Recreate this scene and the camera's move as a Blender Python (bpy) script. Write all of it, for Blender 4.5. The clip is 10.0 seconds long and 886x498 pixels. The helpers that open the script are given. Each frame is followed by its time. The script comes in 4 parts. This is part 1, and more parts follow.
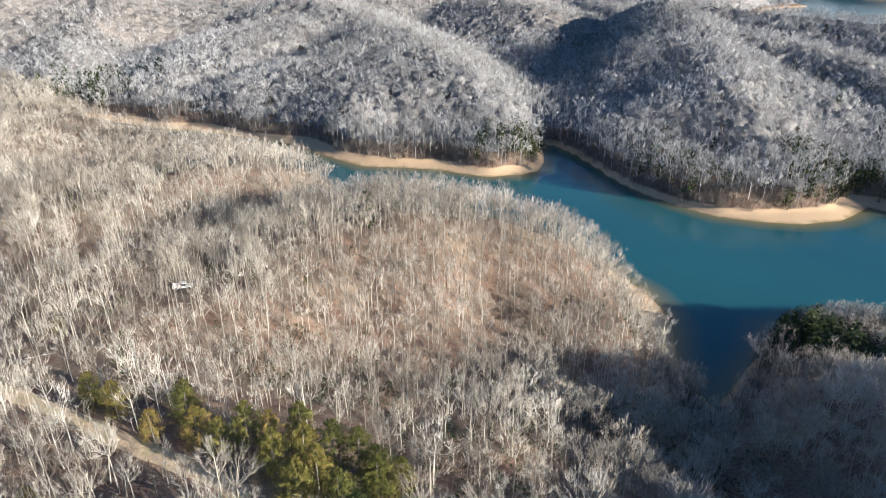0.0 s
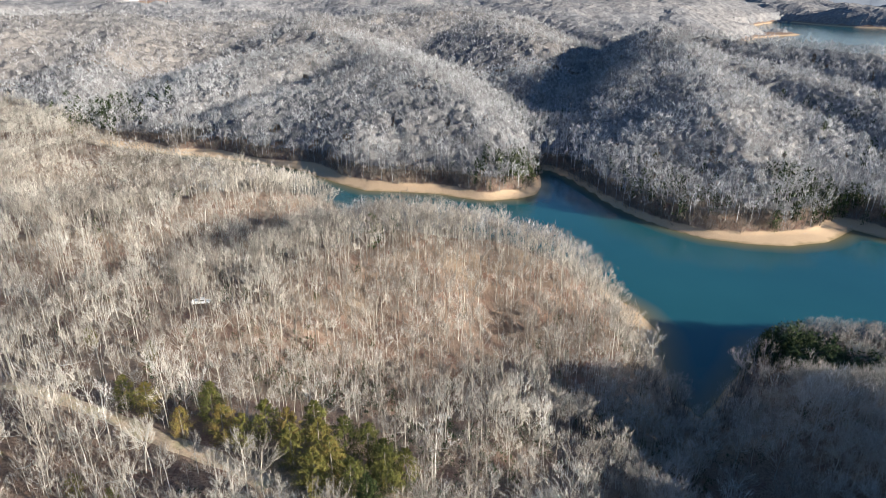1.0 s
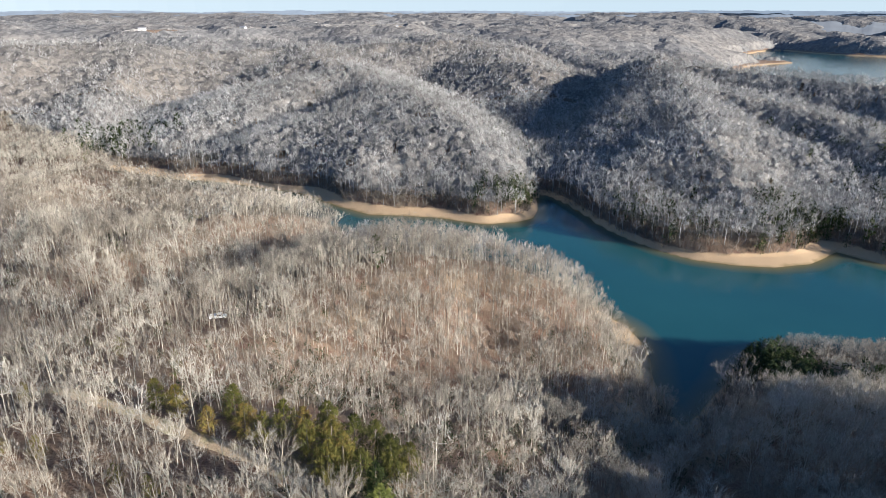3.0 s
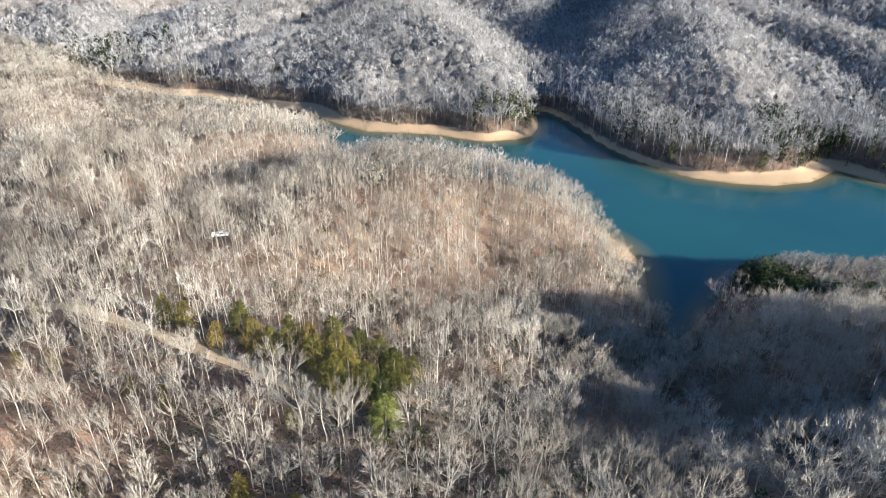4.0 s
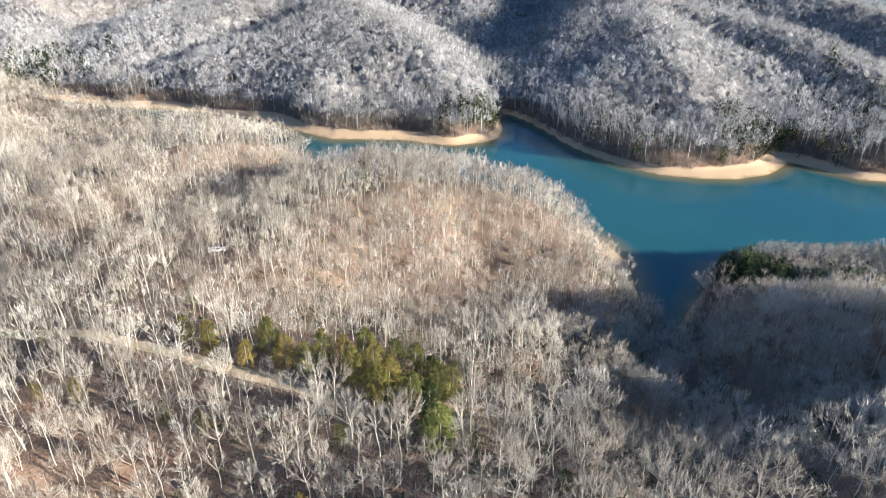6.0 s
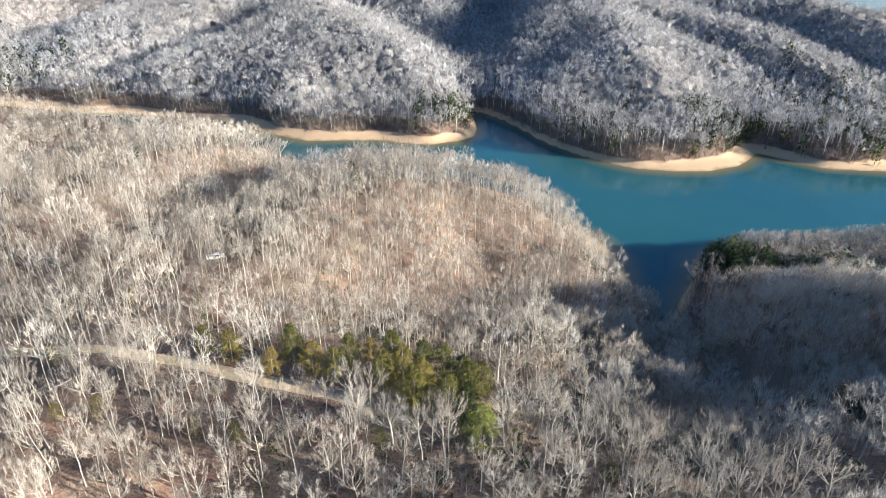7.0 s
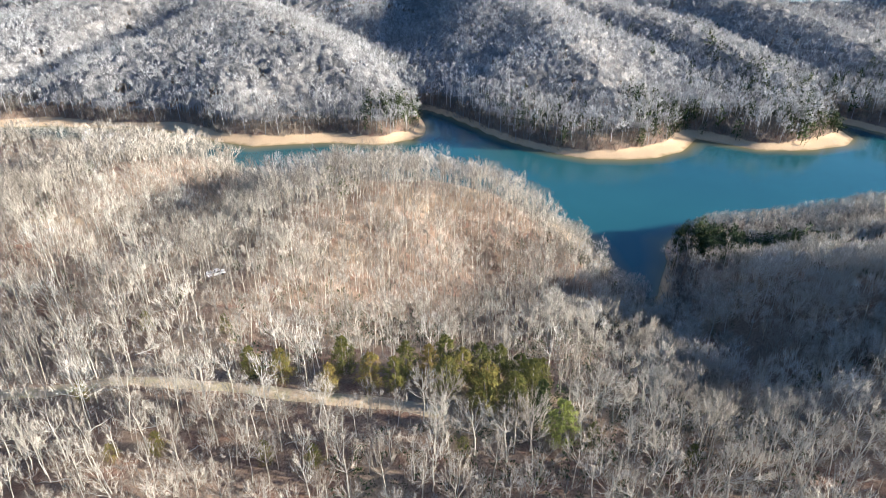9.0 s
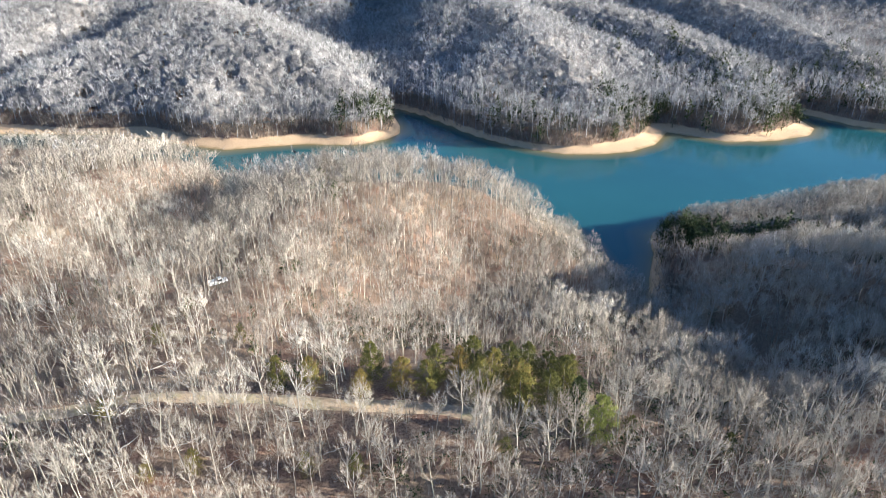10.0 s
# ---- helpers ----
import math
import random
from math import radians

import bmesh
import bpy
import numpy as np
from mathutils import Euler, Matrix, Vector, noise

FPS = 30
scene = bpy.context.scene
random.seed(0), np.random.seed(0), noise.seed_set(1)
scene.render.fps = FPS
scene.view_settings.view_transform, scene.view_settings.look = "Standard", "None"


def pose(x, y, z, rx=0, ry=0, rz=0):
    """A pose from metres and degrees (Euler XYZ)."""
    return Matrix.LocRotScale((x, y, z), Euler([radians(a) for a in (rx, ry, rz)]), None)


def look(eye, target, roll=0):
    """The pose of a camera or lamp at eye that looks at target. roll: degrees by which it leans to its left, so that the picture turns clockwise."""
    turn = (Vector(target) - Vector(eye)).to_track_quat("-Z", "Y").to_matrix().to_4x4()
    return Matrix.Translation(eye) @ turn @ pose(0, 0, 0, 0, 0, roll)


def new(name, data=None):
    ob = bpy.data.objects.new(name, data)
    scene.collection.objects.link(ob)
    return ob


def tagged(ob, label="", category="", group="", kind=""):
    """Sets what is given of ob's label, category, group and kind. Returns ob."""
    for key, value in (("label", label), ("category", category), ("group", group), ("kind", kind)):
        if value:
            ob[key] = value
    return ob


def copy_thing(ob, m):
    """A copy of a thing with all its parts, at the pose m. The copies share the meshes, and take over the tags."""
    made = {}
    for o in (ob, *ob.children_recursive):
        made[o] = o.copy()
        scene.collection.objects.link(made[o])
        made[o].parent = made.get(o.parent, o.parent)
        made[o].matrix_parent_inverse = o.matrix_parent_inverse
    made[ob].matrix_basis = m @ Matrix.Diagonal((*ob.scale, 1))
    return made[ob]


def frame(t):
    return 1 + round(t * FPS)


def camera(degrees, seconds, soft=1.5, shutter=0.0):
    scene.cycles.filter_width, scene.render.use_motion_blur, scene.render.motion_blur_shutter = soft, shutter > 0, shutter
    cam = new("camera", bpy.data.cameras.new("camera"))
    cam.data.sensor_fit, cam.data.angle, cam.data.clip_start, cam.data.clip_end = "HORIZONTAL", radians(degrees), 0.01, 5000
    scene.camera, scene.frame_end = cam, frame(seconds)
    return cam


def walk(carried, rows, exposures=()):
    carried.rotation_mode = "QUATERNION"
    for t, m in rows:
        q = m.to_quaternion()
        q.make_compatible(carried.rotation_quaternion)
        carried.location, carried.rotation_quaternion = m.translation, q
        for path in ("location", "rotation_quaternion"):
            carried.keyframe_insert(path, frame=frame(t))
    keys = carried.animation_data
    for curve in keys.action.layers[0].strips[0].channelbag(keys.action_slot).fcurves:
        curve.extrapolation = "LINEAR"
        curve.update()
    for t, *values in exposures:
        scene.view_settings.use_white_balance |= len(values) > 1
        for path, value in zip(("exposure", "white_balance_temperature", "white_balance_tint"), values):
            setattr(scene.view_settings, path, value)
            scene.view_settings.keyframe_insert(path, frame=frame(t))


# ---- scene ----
cam = camera(69.1, 10.0, soft=0.8)
METRES, EYE, TILT, LEAN, TURN = 108.0, 130.0, -24.8, 0.0, 0.0
ROWS = [
    (0.0, 0.0, 0.0, 0.0, 0.0, 0.0, -0.0),
    (0.5, 0.0001, -0.0655, -0.0089, 0.02, 1.12, 0.0),
    (1.0, -0.0001, -0.1286, -0.0173, 0.04, 2.16, 0.01),
    (1.5, 0.0002, -0.1795, -0.0243, 0.04, 2.97, -0.03),
    (2.0, -0.0, -0.2202, -0.0301, 0.04, 3.64, -0.03),
    (3.3, -0.0003, -0.2780, -0.0418, 0.03, 4.36, -0.03),
    (3.4, -0.0003, -0.2792, -0.0422, 0.03, 4.36, -0.03),
    (3.5, -0.0004, -0.2798, -0.0425, 0.03, 4.18, -0.03),
    (3.6, -0.0007, -0.2801, -0.0416, 0.02, 0.75, -0.03),
    (3.7, -0.0014, -0.2804, -0.0406, 0.00, -1.30, -0.04),
    (3.8, -0.0026, -0.2806, -0.0396, -0.04, -2.88, -0.05),
    (3.9, -0.0045, -0.2808, -0.0388, -0.09, -2.98, -0.05),
    (4.0, -0.007, -0.2809, -0.0383, -0.16, -2.98, -0.06),
    (4.5, -0.0322, -0.2799, -0.0382, -0.88, -2.37, 0.25),
    (5.0, -0.0718, -0.2791, -0.0376, -2.0, -2.47, 0.78),
    (5.5, -0.1238, -0.2765, -0.0349, -3.49, -2.58, 1.49),
    (7.0, -0.3159, -0.2486, -0.0237, -8.98, -3.0, 4.02),
    (7.5, -0.3798, -0.2343, -0.0168, -10.85, -3.22, 4.87),
    (8.0, -0.443, -0.2174, -0.0093, -12.73, -3.43, 5.7),
    (8.5, -0.5054, -0.1984, -0.0001, -14.63, -3.7, 6.53),
    (9.0, -0.5668, -0.1773, 0.0104, -16.53, -3.99, 7.35),
    (9.5, -0.627, -0.1533, 0.0216, -18.44, -4.33, 8.18),
    (10.0, -0.686, -0.1268, 0.0335, -20.35, -4.7, 8.99),
]
walk(cam, [(t, pose(0, 0, EYE, TILT, LEAN, TURN) @ pose(METRES * x, METRES * y, METRES * z, 90 + pitch, roll, yaw)) for t, x, y, z, yaw, pitch, roll in ROWS],
     exposures=[(0.0, 1.57), (2.0, 1.28), (3.4, 1.28), (3.6, 1.29), (3.8, 1.52), (4.0, 1.71), (4.5, 1.84), (5.5, 1.88), (7.0, 1.89), (10.0, 2.04)])

# ---- light ----
SUN_AZ, SUN_EL = 115.0, 14.0          # degrees clockwise from +y, and above the horizon
world = bpy.data.worlds.new("sky")
scene.world = world
world.use_nodes = True
wn = world.node_tree
sky = wn.nodes.new("ShaderNodeTexSky")
sky.sky_type, sky.sun_disc = "NISHITA", False
sky.sun_elevation, sky.sun_rotation = radians(SUN_EL), radians(SUN_AZ)
sky.air_density, sky.dust_density, sky.ozone_density = 1.0, 0.4, 6.0
background = wn.nodes["Background"]
background.inputs[1].default_value = 0.065
wn.links.new(sky.outputs[0], background.inputs[0])
sun = new("sun", bpy.data.lights.new("sun", "SUN"))
sun.data.energy, sun.data.angle, sun.data.color = 5.0, radians(0.5), (1.0, 0.95, 0.885)
sun_way = Vector((math.sin(radians(SUN_AZ)) * math.cos(radians(SUN_EL)), math.cos(radians(SUN_AZ)) * math.cos(radians(SUN_EL)), math.sin(radians(SUN_EL))))
sun.matrix_world = look(sun_way * 400, (0, 0, 0))


# ---- materials ----
def material(name):
    m = bpy.data.materials.new(name)
    m.use_nodes = True
    return m, m.node_tree, m.node_tree.nodes["Principled BSDF"]


def node(nt, kind, **values):
    n = nt.nodes.new(kind)
    for key, value in values.items():
        n.inputs[key.replace("_", " ")].default_value = value
    return n


def ramp(nt, source, stops):
    r = nt.nodes.new("ShaderNodeValToRGB")
    e = r.color_ramp.elements
    while len(e) < len(stops):
        e.new(0.5)
    for k, (p, c) in enumerate(stops):
        e[k].position, e[k].color = p, (*c, 1)
    nt.links.new(source, r.inputs[0])
    return r.outputs[0]


def blend(nt, factor, a, b, mode="MIX"):
    n = nt.nodes.new("ShaderNodeMix")
    n.data_type, n.blend_type = "RGBA", mode
    for socket, value in ((n.inputs[0], factor), (n.inputs[6], a), (n.inputs[7], b)):
        if isinstance(value, (int, float)):
            socket.default_value = value
        elif isinstance(value, tuple):
            socket.default_value = (*value, 1)
        else:
            nt.links.new(value, socket)
    return n.outputs[2]


def place_noise(nt, scale, detail=4.0, rough=0.55):
    g = nt.nodes.new("ShaderNodeNewGeometry")
    n = node(nt, "ShaderNodeTexNoise", Scale=scale, Detail=detail, Roughness=rough)
    nt.links.new(g.outputs["Position"], n.inputs["Vector"])
    return n.outputs[0]


def bumped(nt, bsdf, height, strength, distance):
    b = node(nt, "ShaderNodeBump", Strength=strength, Distance=distance)
    nt.links.new(height, b.inputs["Height"])
    nt.links.new(b.outputs[0], bsdf.inputs["Normal"])


def maths(nt, op, a, b):
    n = nt.nodes.new("ShaderNodeMath")
    n.operation = op
    for socket, value in ((n.inputs[0], a), (n.inputs[1], b)):
        if isinstance(value, (int, float)):
            socket.default_value = value
        else:
            nt.links.new(value, socket)
    return n.outputs[0]


def tinted(name, stops, roughness=0.9, speck=0.25, fine=3.0, island=0.4):
    """A plant material: colour from the tree's own tint, with fine specks and slow patches over it."""
    m, nt, bsdf = material(name)
    a = nt.nodes.new("ShaderNodeAttribute")
    a.attribute_name = "tint"
    c = ramp(nt, a.outputs["Fac"], stops)
    f = place_noise(nt, fine, 3)
    c = blend(nt, speck, c, ramp(nt, f, [(0.3, (0.25, 0.24, 0.23)), (0.7, (1, 1, 1))]), "MULTIPLY")
    g = nt.nodes.new("ShaderNodeNewGeometry")
    c = blend(nt, island, c, ramp(nt, g.outputs["Random Per Island"], [(0.0, (0.35, 0.34, 0.33)), (1.0, (1, 1, 1))]), "MULTIPLY")
    nt.links.new(c, bsdf.inputs["Base Color"])
    bsdf.inputs["Roughness"].default_value = roughness
    bsdf.inputs["Specular IOR Level"].default_value = 0.15
    return m


BARK = tinted("grey_bark", [(0.0, (0.25, 0.217, 0.178)), (0.3, (0.485, 0.43, 0.352)), (0.7, (0.575, 0.523, 0.438)), (1.0, (0.665, 0.62, 0.538))])
# grey of bare far twigs, greyed further with distance haze in the colour
HAZED_TWIG = tinted("hazed_pale_twigs", [(0.0, (0.24, 0.23, 0.217)), (0.3, (0.40, 0.389, 0.371)), (0.7, (0.49, 0.479, 0.463)), (1.0, (0.58, 0.57, 0.556))], island=0.3)
BRUSH = tinted("brush_stems", [(0.0, (0.16, 0.13, 0.10)), (0.5, (0.26, 0.22, 0.18)), (1.0, (0.38, 0.34, 0.29))])
CEDAR = tinted("cedar_foliage", [(0.0, (0.045, 0.058, 0.018)), (0.4, (0.135, 0.138, 0.036)), (0.75, (0.235, 0.2, 0.052)), (1.0, (0.31, 0.205, 0.065))], 0.75, 0.2, 1.5, 0.2)
PINE = tinted("pine_foliage", [(0.0, (0.035, 0.055, 0.02)), (0.5, (0.07, 0.09, 0.03)), (0.85, (0.2, 0.215, 0.06)), (1.0, (0.30, 0.32, 0.085))], 0.75, 0.25, 1.5, 0.25)


def ground_material():
    m, nt, bsdf = material("leaf_litter_and_shore")
    slow, mid, fine = place_noise(nt, 0.022, 3), place_noise(nt, 0.16, 5), place_noise(nt, 2.2, 5, 0.7)
    litter = ramp(nt, fine, [(0.25, (0.08, 0.053, 0.038)), (0.45, (0.20, 0.138, 0.098)), (0.62, (0.295, 0.21, 0.152)), (0.8, (0.42, 0.325, 0.245))])
    red = ramp(nt, fine, [(0.25, (0.08, 0.044, 0.032)), (0.5, (0.21, 0.127, 0.09)), (0.75, (0.31, 0.21, 0.153))])
    grass = ramp(nt, fine, [(0.3, (0.24, 0.175, 0.11)), (0.7, (0.46, 0.35, 0.235))])
    c = blend(nt, ramp(nt, mid, [(0.5, (0, 0, 0)), (0.62, (1, 1, 1))]), litter, red)
    c = blend(nt, ramp(nt, slow, [(0.56, (0, 0, 0)), (0.68, (0.8, 0.8, 0.8))]), c, grass)
    g = nt.nodes.new("ShaderNodeNewGeometry")
    s = nt.nodes.new("ShaderNodeSeparateXYZ")
    nt.links.new(g.outputs["Position"], s.inputs[0])
    wobble = maths(nt, "MULTIPLY", maths(nt, "SUBTRACT", mid, 0.5), 1.4)
    z = maths(nt, "ADD", s.outputs[2], wobble)
    sand = ramp(nt, fine, [(0.2, (0.37, 0.245, 0.14)), (0.5, (0.50, 0.35, 0.215)), (0.8, (0.60, 0.455, 0.305))])
    bands = node(nt, "ShaderNodeTexWave", Scale=0.9, Distortion=3.0, Detail=2.0)
    bands.bands_direction = "Z"
    nt.links.new(g.outputs["Position"], bands.inputs["Vector"])
    sand = blend(nt, maths(nt, "MULTIPLY", bands.outputs["Fac"], 0.3), sand, (0.50, 0.36, 0.22))
    wet = ramp(nt, maths(nt, "MULTIPLY", z, 0.5), [(0.0, (1, 1, 1)), (0.25, (0, 0, 0))])
    sand = blend(nt, wet, sand, (0.30, 0.215, 0.115))
    shore = ramp(nt, maths(nt, "MULTIPLY", z, 0.1), [(0.27, (1, 1, 1)), (0.34, (0, 0, 0))])
    nt.links.new(blend(nt, shore, c, sand), bsdf.inputs["Base Color"])
    bsdf.inputs["Roughness"].default_value = 0.95
    bsdf.inputs["Specular IOR Level"].default_value = 0.1
    bumped(nt, bsdf, fine, 0.7, 0.25)
    return m


def water_material():
    m, nt, bsdf = material("lake_water")
    a = nt.nodes.new("ShaderNodeAttribute")
    a.attribute_name = "depth"
    patch = place_noise(nt, 0.012, 3)
    deep = ramp(nt, patch, [(0.3, (0.012, 0.073, 0.088)), (0.7, (0.016, 0.088, 0.101))])
    f = ramp(nt, a.outputs["Fac"], [(0.0, (0, 0, 0)), (0.12, (0.45, 0.45, 0.45)), (0.4, (1, 1, 1))])
    nt.links.new(blend(nt, f, (0.19, 0.15, 0.07), deep), bsdf.inputs["Base Color"])
    bsdf.inputs["Roughness"].default_value = 0.06
    bsdf.inputs["IOR"].default_value = 1.33
    small = place_noise(nt, 0.9, 4)
    where, part_of = node(nt, "ShaderNodeNewGeometry"), node(nt, "ShaderNodeSeparateXYZ")
    nt.links.new(where.outputs["Position"], part_of.inputs[0])
    ripple = node(nt, "ShaderNodeMapRange", From_Min=600.0, From_Max=1000.0, To_Min=0.13, To_Max=0.5)
    nt.links.new(part_of.outputs[1], ripple.inputs["Value"])
    bump = node(nt, "ShaderNodeBump", Distance=0.25)
    nt.links.new(ripple.outputs[0], bump.inputs["Strength"])
    nt.links.new(small, bump.inputs["Height"])
    nt.links.new(bump.outputs[0], bsdf.inputs["Normal"])
    return m


GROUND, WATER = ground_material(), water_material()

# ---- the lay of the land ----
# the lake's shore, as a ring: the far side from west to east, then the near side back
FAR_SHORE = [(-330, 560), (-295, 545), (-225, 512), (-190, 505), (-140, 482), (-112, 468), (-76, 432), (-54, 412), (-28, 410), (-4, 405), (30, 391), (50, 394),
             (63, 404), (68, 424), (70, 452), (76, 468), (84, 466), (92, 447), (103, 408), (112, 375), (122, 356), (133, 340), (148, 324), (166, 316), (190, 312),
             (212, 317), (228, 329), (239, 338), (248, 324), (262, 305), (298, 293), (325, 293), (343, 304), (352, 326), (362, 352), (372, 322), (376, 298), (392, 279), (440, 262), (520, 300), (640, 420)]
NEAR_SHORE = [(900, 420), (900, 130), (560, 120), (420, 165), (320, 190), (240, 200), (180, 205), (140, 214), (124, 209), (114, 192), (102, 178), (92, 168), (85, 164), (80, 172), (82, 190),
              (86, 208), (88, 220), (86, 236), (76, 256), (62, 280), (40, 302), (10, 322), (-22, 334), (-48, 333), (-60, 322), (-64, 332), (-62, 356), (-76, 384), (-104, 402), (-150, 436), (-200, 470), (-260, 512), (-310, 548)]
BIG_LAKE = [(575, 1210), (640, 1480), (800, 1700), (960, 1800), (965, 1830), (770, 1800), (900, 2060), (1130, 2330), (1200, 2380), (1230, 2150), (1330, 2020), (1480, 1980), (1560, 1760), (1800, 1700),
            (2600, 1800), (2600, 900), (1600, 720), (900, 760), (640, 880), (540, 1000)]
# the ravine that falls to the cove: x, y and the height of its floor
RAVINE = [(86, 160, 1), (69, 134, 7), (61, 112, 13), (66, 97, 18), (88, 87, 24), (110, 79, 30), (138, 58, 43), (156, 28, 54)]
# a side gully that joins it from the near ridge
GULLY = [(63, 108, 13), (57, 92, 18), (48, 78, 28), (38, 64, 39)]
# ridge lines: x, y and the height of the ground along each
RIDGES = {
    "near_plateau": (0.50, 22, [(-200, 20, 56), (-110, 62, 55), (-92, 84, 53.5), (-60, 84, 50), (-20, 66, 49), (14, 44, 48), (38, 40, 48), (60, 44, 49), (80, 53, 48.5), (104, 44, 51), (124, 18, 55)]),
    "bench": (0.50, 14, [(-135, 116, 49), (-107, 110, 49.5), (-84, 103, 51), (-58, 92, 50), (-30, 86, 48.5), (-10, 80, 46.5), (6, 90, 40)]),
    "near_back": (0.50, 22, [(-120, 60, 52), (-60, -60, 50), (40, -90, 46)]),
    "spur": (0.48, 12, [(-30, 80, 45), (4, 100, 37), (30, 116, 22), (52, 122, 12)]),
    "neck": (0.50, 18, [(-88, 92, 50), (-80, 130, 47), (-58, 172, 41), (-42, 215, 40), (-16, 226, 41), (16, 236, 32), (42, 226, 26), (64, 216, 9), (80, 218, 3)]),
    "bowl": (0.45, 14, [(-42, 200, 38), (-18, 172, 31), (10, 156, 22), (36, 165, 16), (52, 180, 8)]),
    "left_hill": (0.50, 18, [(-80, 130, 46), (-140, 190, 50), (-132, 235, 45), (-116, 298, 36), (-94, 343, 21), (-82, 370, 9)]),
    "west_hill": (0.48, 20, [(-140, 190, 50), (-220, 260, 45), (-270, 370, 29), (-290, 440, 15), (-300, 490, 6)]),
    "far_left": (0.50, 20, [(50, 430, 8), (30, 470, 22), (8, 520, 38), (-15, 590, 47), (-45, 690, 50), (-110, 820, 58), (-200, 960, 62)]),
    "far_left_spur": (0.46, 16, [(8, 520, 38), (-60, 500, 27), (-90, 470, 12)]),
    "far_left_west": (0.48, 18, [(-45, 690, 50), (-110, 600, 36), (-160, 550, 26), (-190, 525, 12)]),
    "far_left_rim": (0.48, 18, [(-110, 820, 57), (-190, 700, 40), (-250, 610, 24)]),
    "right_hill": (0.52, 20, [(200, 335, 6), (202, 400, 24), (204, 470, 41), (228, 550, 49), (248, 660, 59), (275, 820, 69), (310, 960, 66)]),
    "right_hill_foot": (0.5, 16, [(204, 470, 41), (160, 450, 27), (130, 410, 12)]),
    "right_hill_east": (0.50, 16, [(228, 550, 48), (262, 500, 36), (276, 455, 26), (282, 410, 13)]),
    "far_left_front": (0.48, 16, [(-15, 590, 46), (-42, 545, 39), (-58, 500, 27)]),
    "second_spur": (0.50, 16, [(332, 308, 4), (345, 360, 15), (355, 430, 27), (352, 520, 40), (322, 590, 49), (250, 660, 59)]),
    "third_spur": (0.50, 18, [(440, 300, 8), (470, 400, 26), (480, 500, 42), (460, 640, 58), (300, 760, 68)]),
    "valley_head": (0.48, 20, [(95, 690, 14), (110, 790, 28), (130, 900, 46)]),
    "valley_back": (0.26, 30, [(130, 930, 50), (90, 1080, 60), (60, 1250, 66)]),
    "far_left_back": (0.25, 25, [(-190, 930, 60), (-200, 1090, 66), (-240, 1240, 70)]),
    "right_hill_flank": (0.40, 18, [(245, 660, 57), (196, 600, 46), (156, 540, 32), (132, 500, 19)]),
    "far_left_fold": (0.36, 24, [(-50, 650, 47), (-72, 590, 41), (-92, 530, 29), (-100, 495, 14)]),
    "far_left_shelf": (0.30, 24, [(-110, 820, 57), (-170, 770, 52), (-230, 730, 44)]),
    "west_far": (0.48, 20, [(-350, 600, 12), (-400, 720, 42), (-440, 900, 58), (-330, 1150, 64)]),
    "right_point": (0.52, 10, [(126, 201, 0), (138, 180, 8.5), (163, 150, 22), (215, 112, 34), (290, 70, 52)]),
    "right_shoulder": (0.52, 12, [(78, 138, 18), (92, 132, 26), (114, 114, 33), (142, 72, 50), (168, 34, 60), (220, 5, 62), (290, 70, 54)]),
    "home_west": (0.44, 24, [(-605, 1343, 101), (-570, 1420, 98)]),
    "home_middle": (0.44, 24, [(-468, 1500, 99), (-430, 1560, 97)]),
    "field_hill": (0.38, 34, [(-250, 1610, 101), (-100, 1570, 102)]),
    # unseen hills, placed and raised for the shadow they cast over ravine and shoulder
    "right_back": (0.50, 18, [(205, 5, 62), (160, 0, 52), (130, -40, 50), (100, -110, 50)]),
    "east_shade_hill": (0.60, 12, [(196, 18, 60), (210, 45, 60), (222, 73, 49), (238, 97, 30)]),
}


def lattice(ix, iy, seed):
    v = np.sin(ix * 127.1 + iy * 311.7 + seed * 74.7) * 43758.5453
    return v - np.floor(v)


def value_noise(x, y, scale, octaves=3, seed=0):
    total, amp, norm = 0.0, 1.0, 0.0
    for k in range(octaves):
        u, v = x / scale, y / scale
        iu, iv = np.floor(u), np.floor(v)
        fu, fv = u - iu, v - iv
        fu, fv = fu * fu * (3 - 2 * fu), fv * fv * (3 - 2 * fv)
        a, b = lattice(iu, iv, seed + k), lattice(iu + 1, iv, seed + k)
        c, d = lattice(iu, iv + 1, seed + k), lattice(iu + 1, iv + 1, seed + k)
        total = total + amp * ((a * (1 - fu) + b * fu) * (1 - fv) + (c * (1 - fu) + d * fu) * fv)
        norm, amp, scale = norm + amp, amp * 0.5, scale * 0.5
    return total / norm


def smooth(v):
    v = np.clip(v, 0, 1)
    return v * v * (3 - 2 * v)


def to_line(x, y, line, closed=False):
    """Distance to a line of points, and the height along it."""
    best, high = np.full(x.shape, 1e9), np.zeros(x.shape)
    ends = list(zip(line, line[1:] + line[:1] if closed else line[1:]))
    for p, q in ends:
        dx, dy = q[0] - p[0], q[1] - p[1]
        f = np.clip(((x - p[0]) * dx + (y - p[1]) * dy) / (dx * dx + dy * dy), 0, 1)
        d = np.hypot(x - p[0] - f * dx, y - p[1] - f * dy)
        near = d < best
        best = np.where(near, d, best)
        if len(p) > 2:
            high = np.where(near, p[2] + f * (q[2] - p[2]), high)
    return best, high


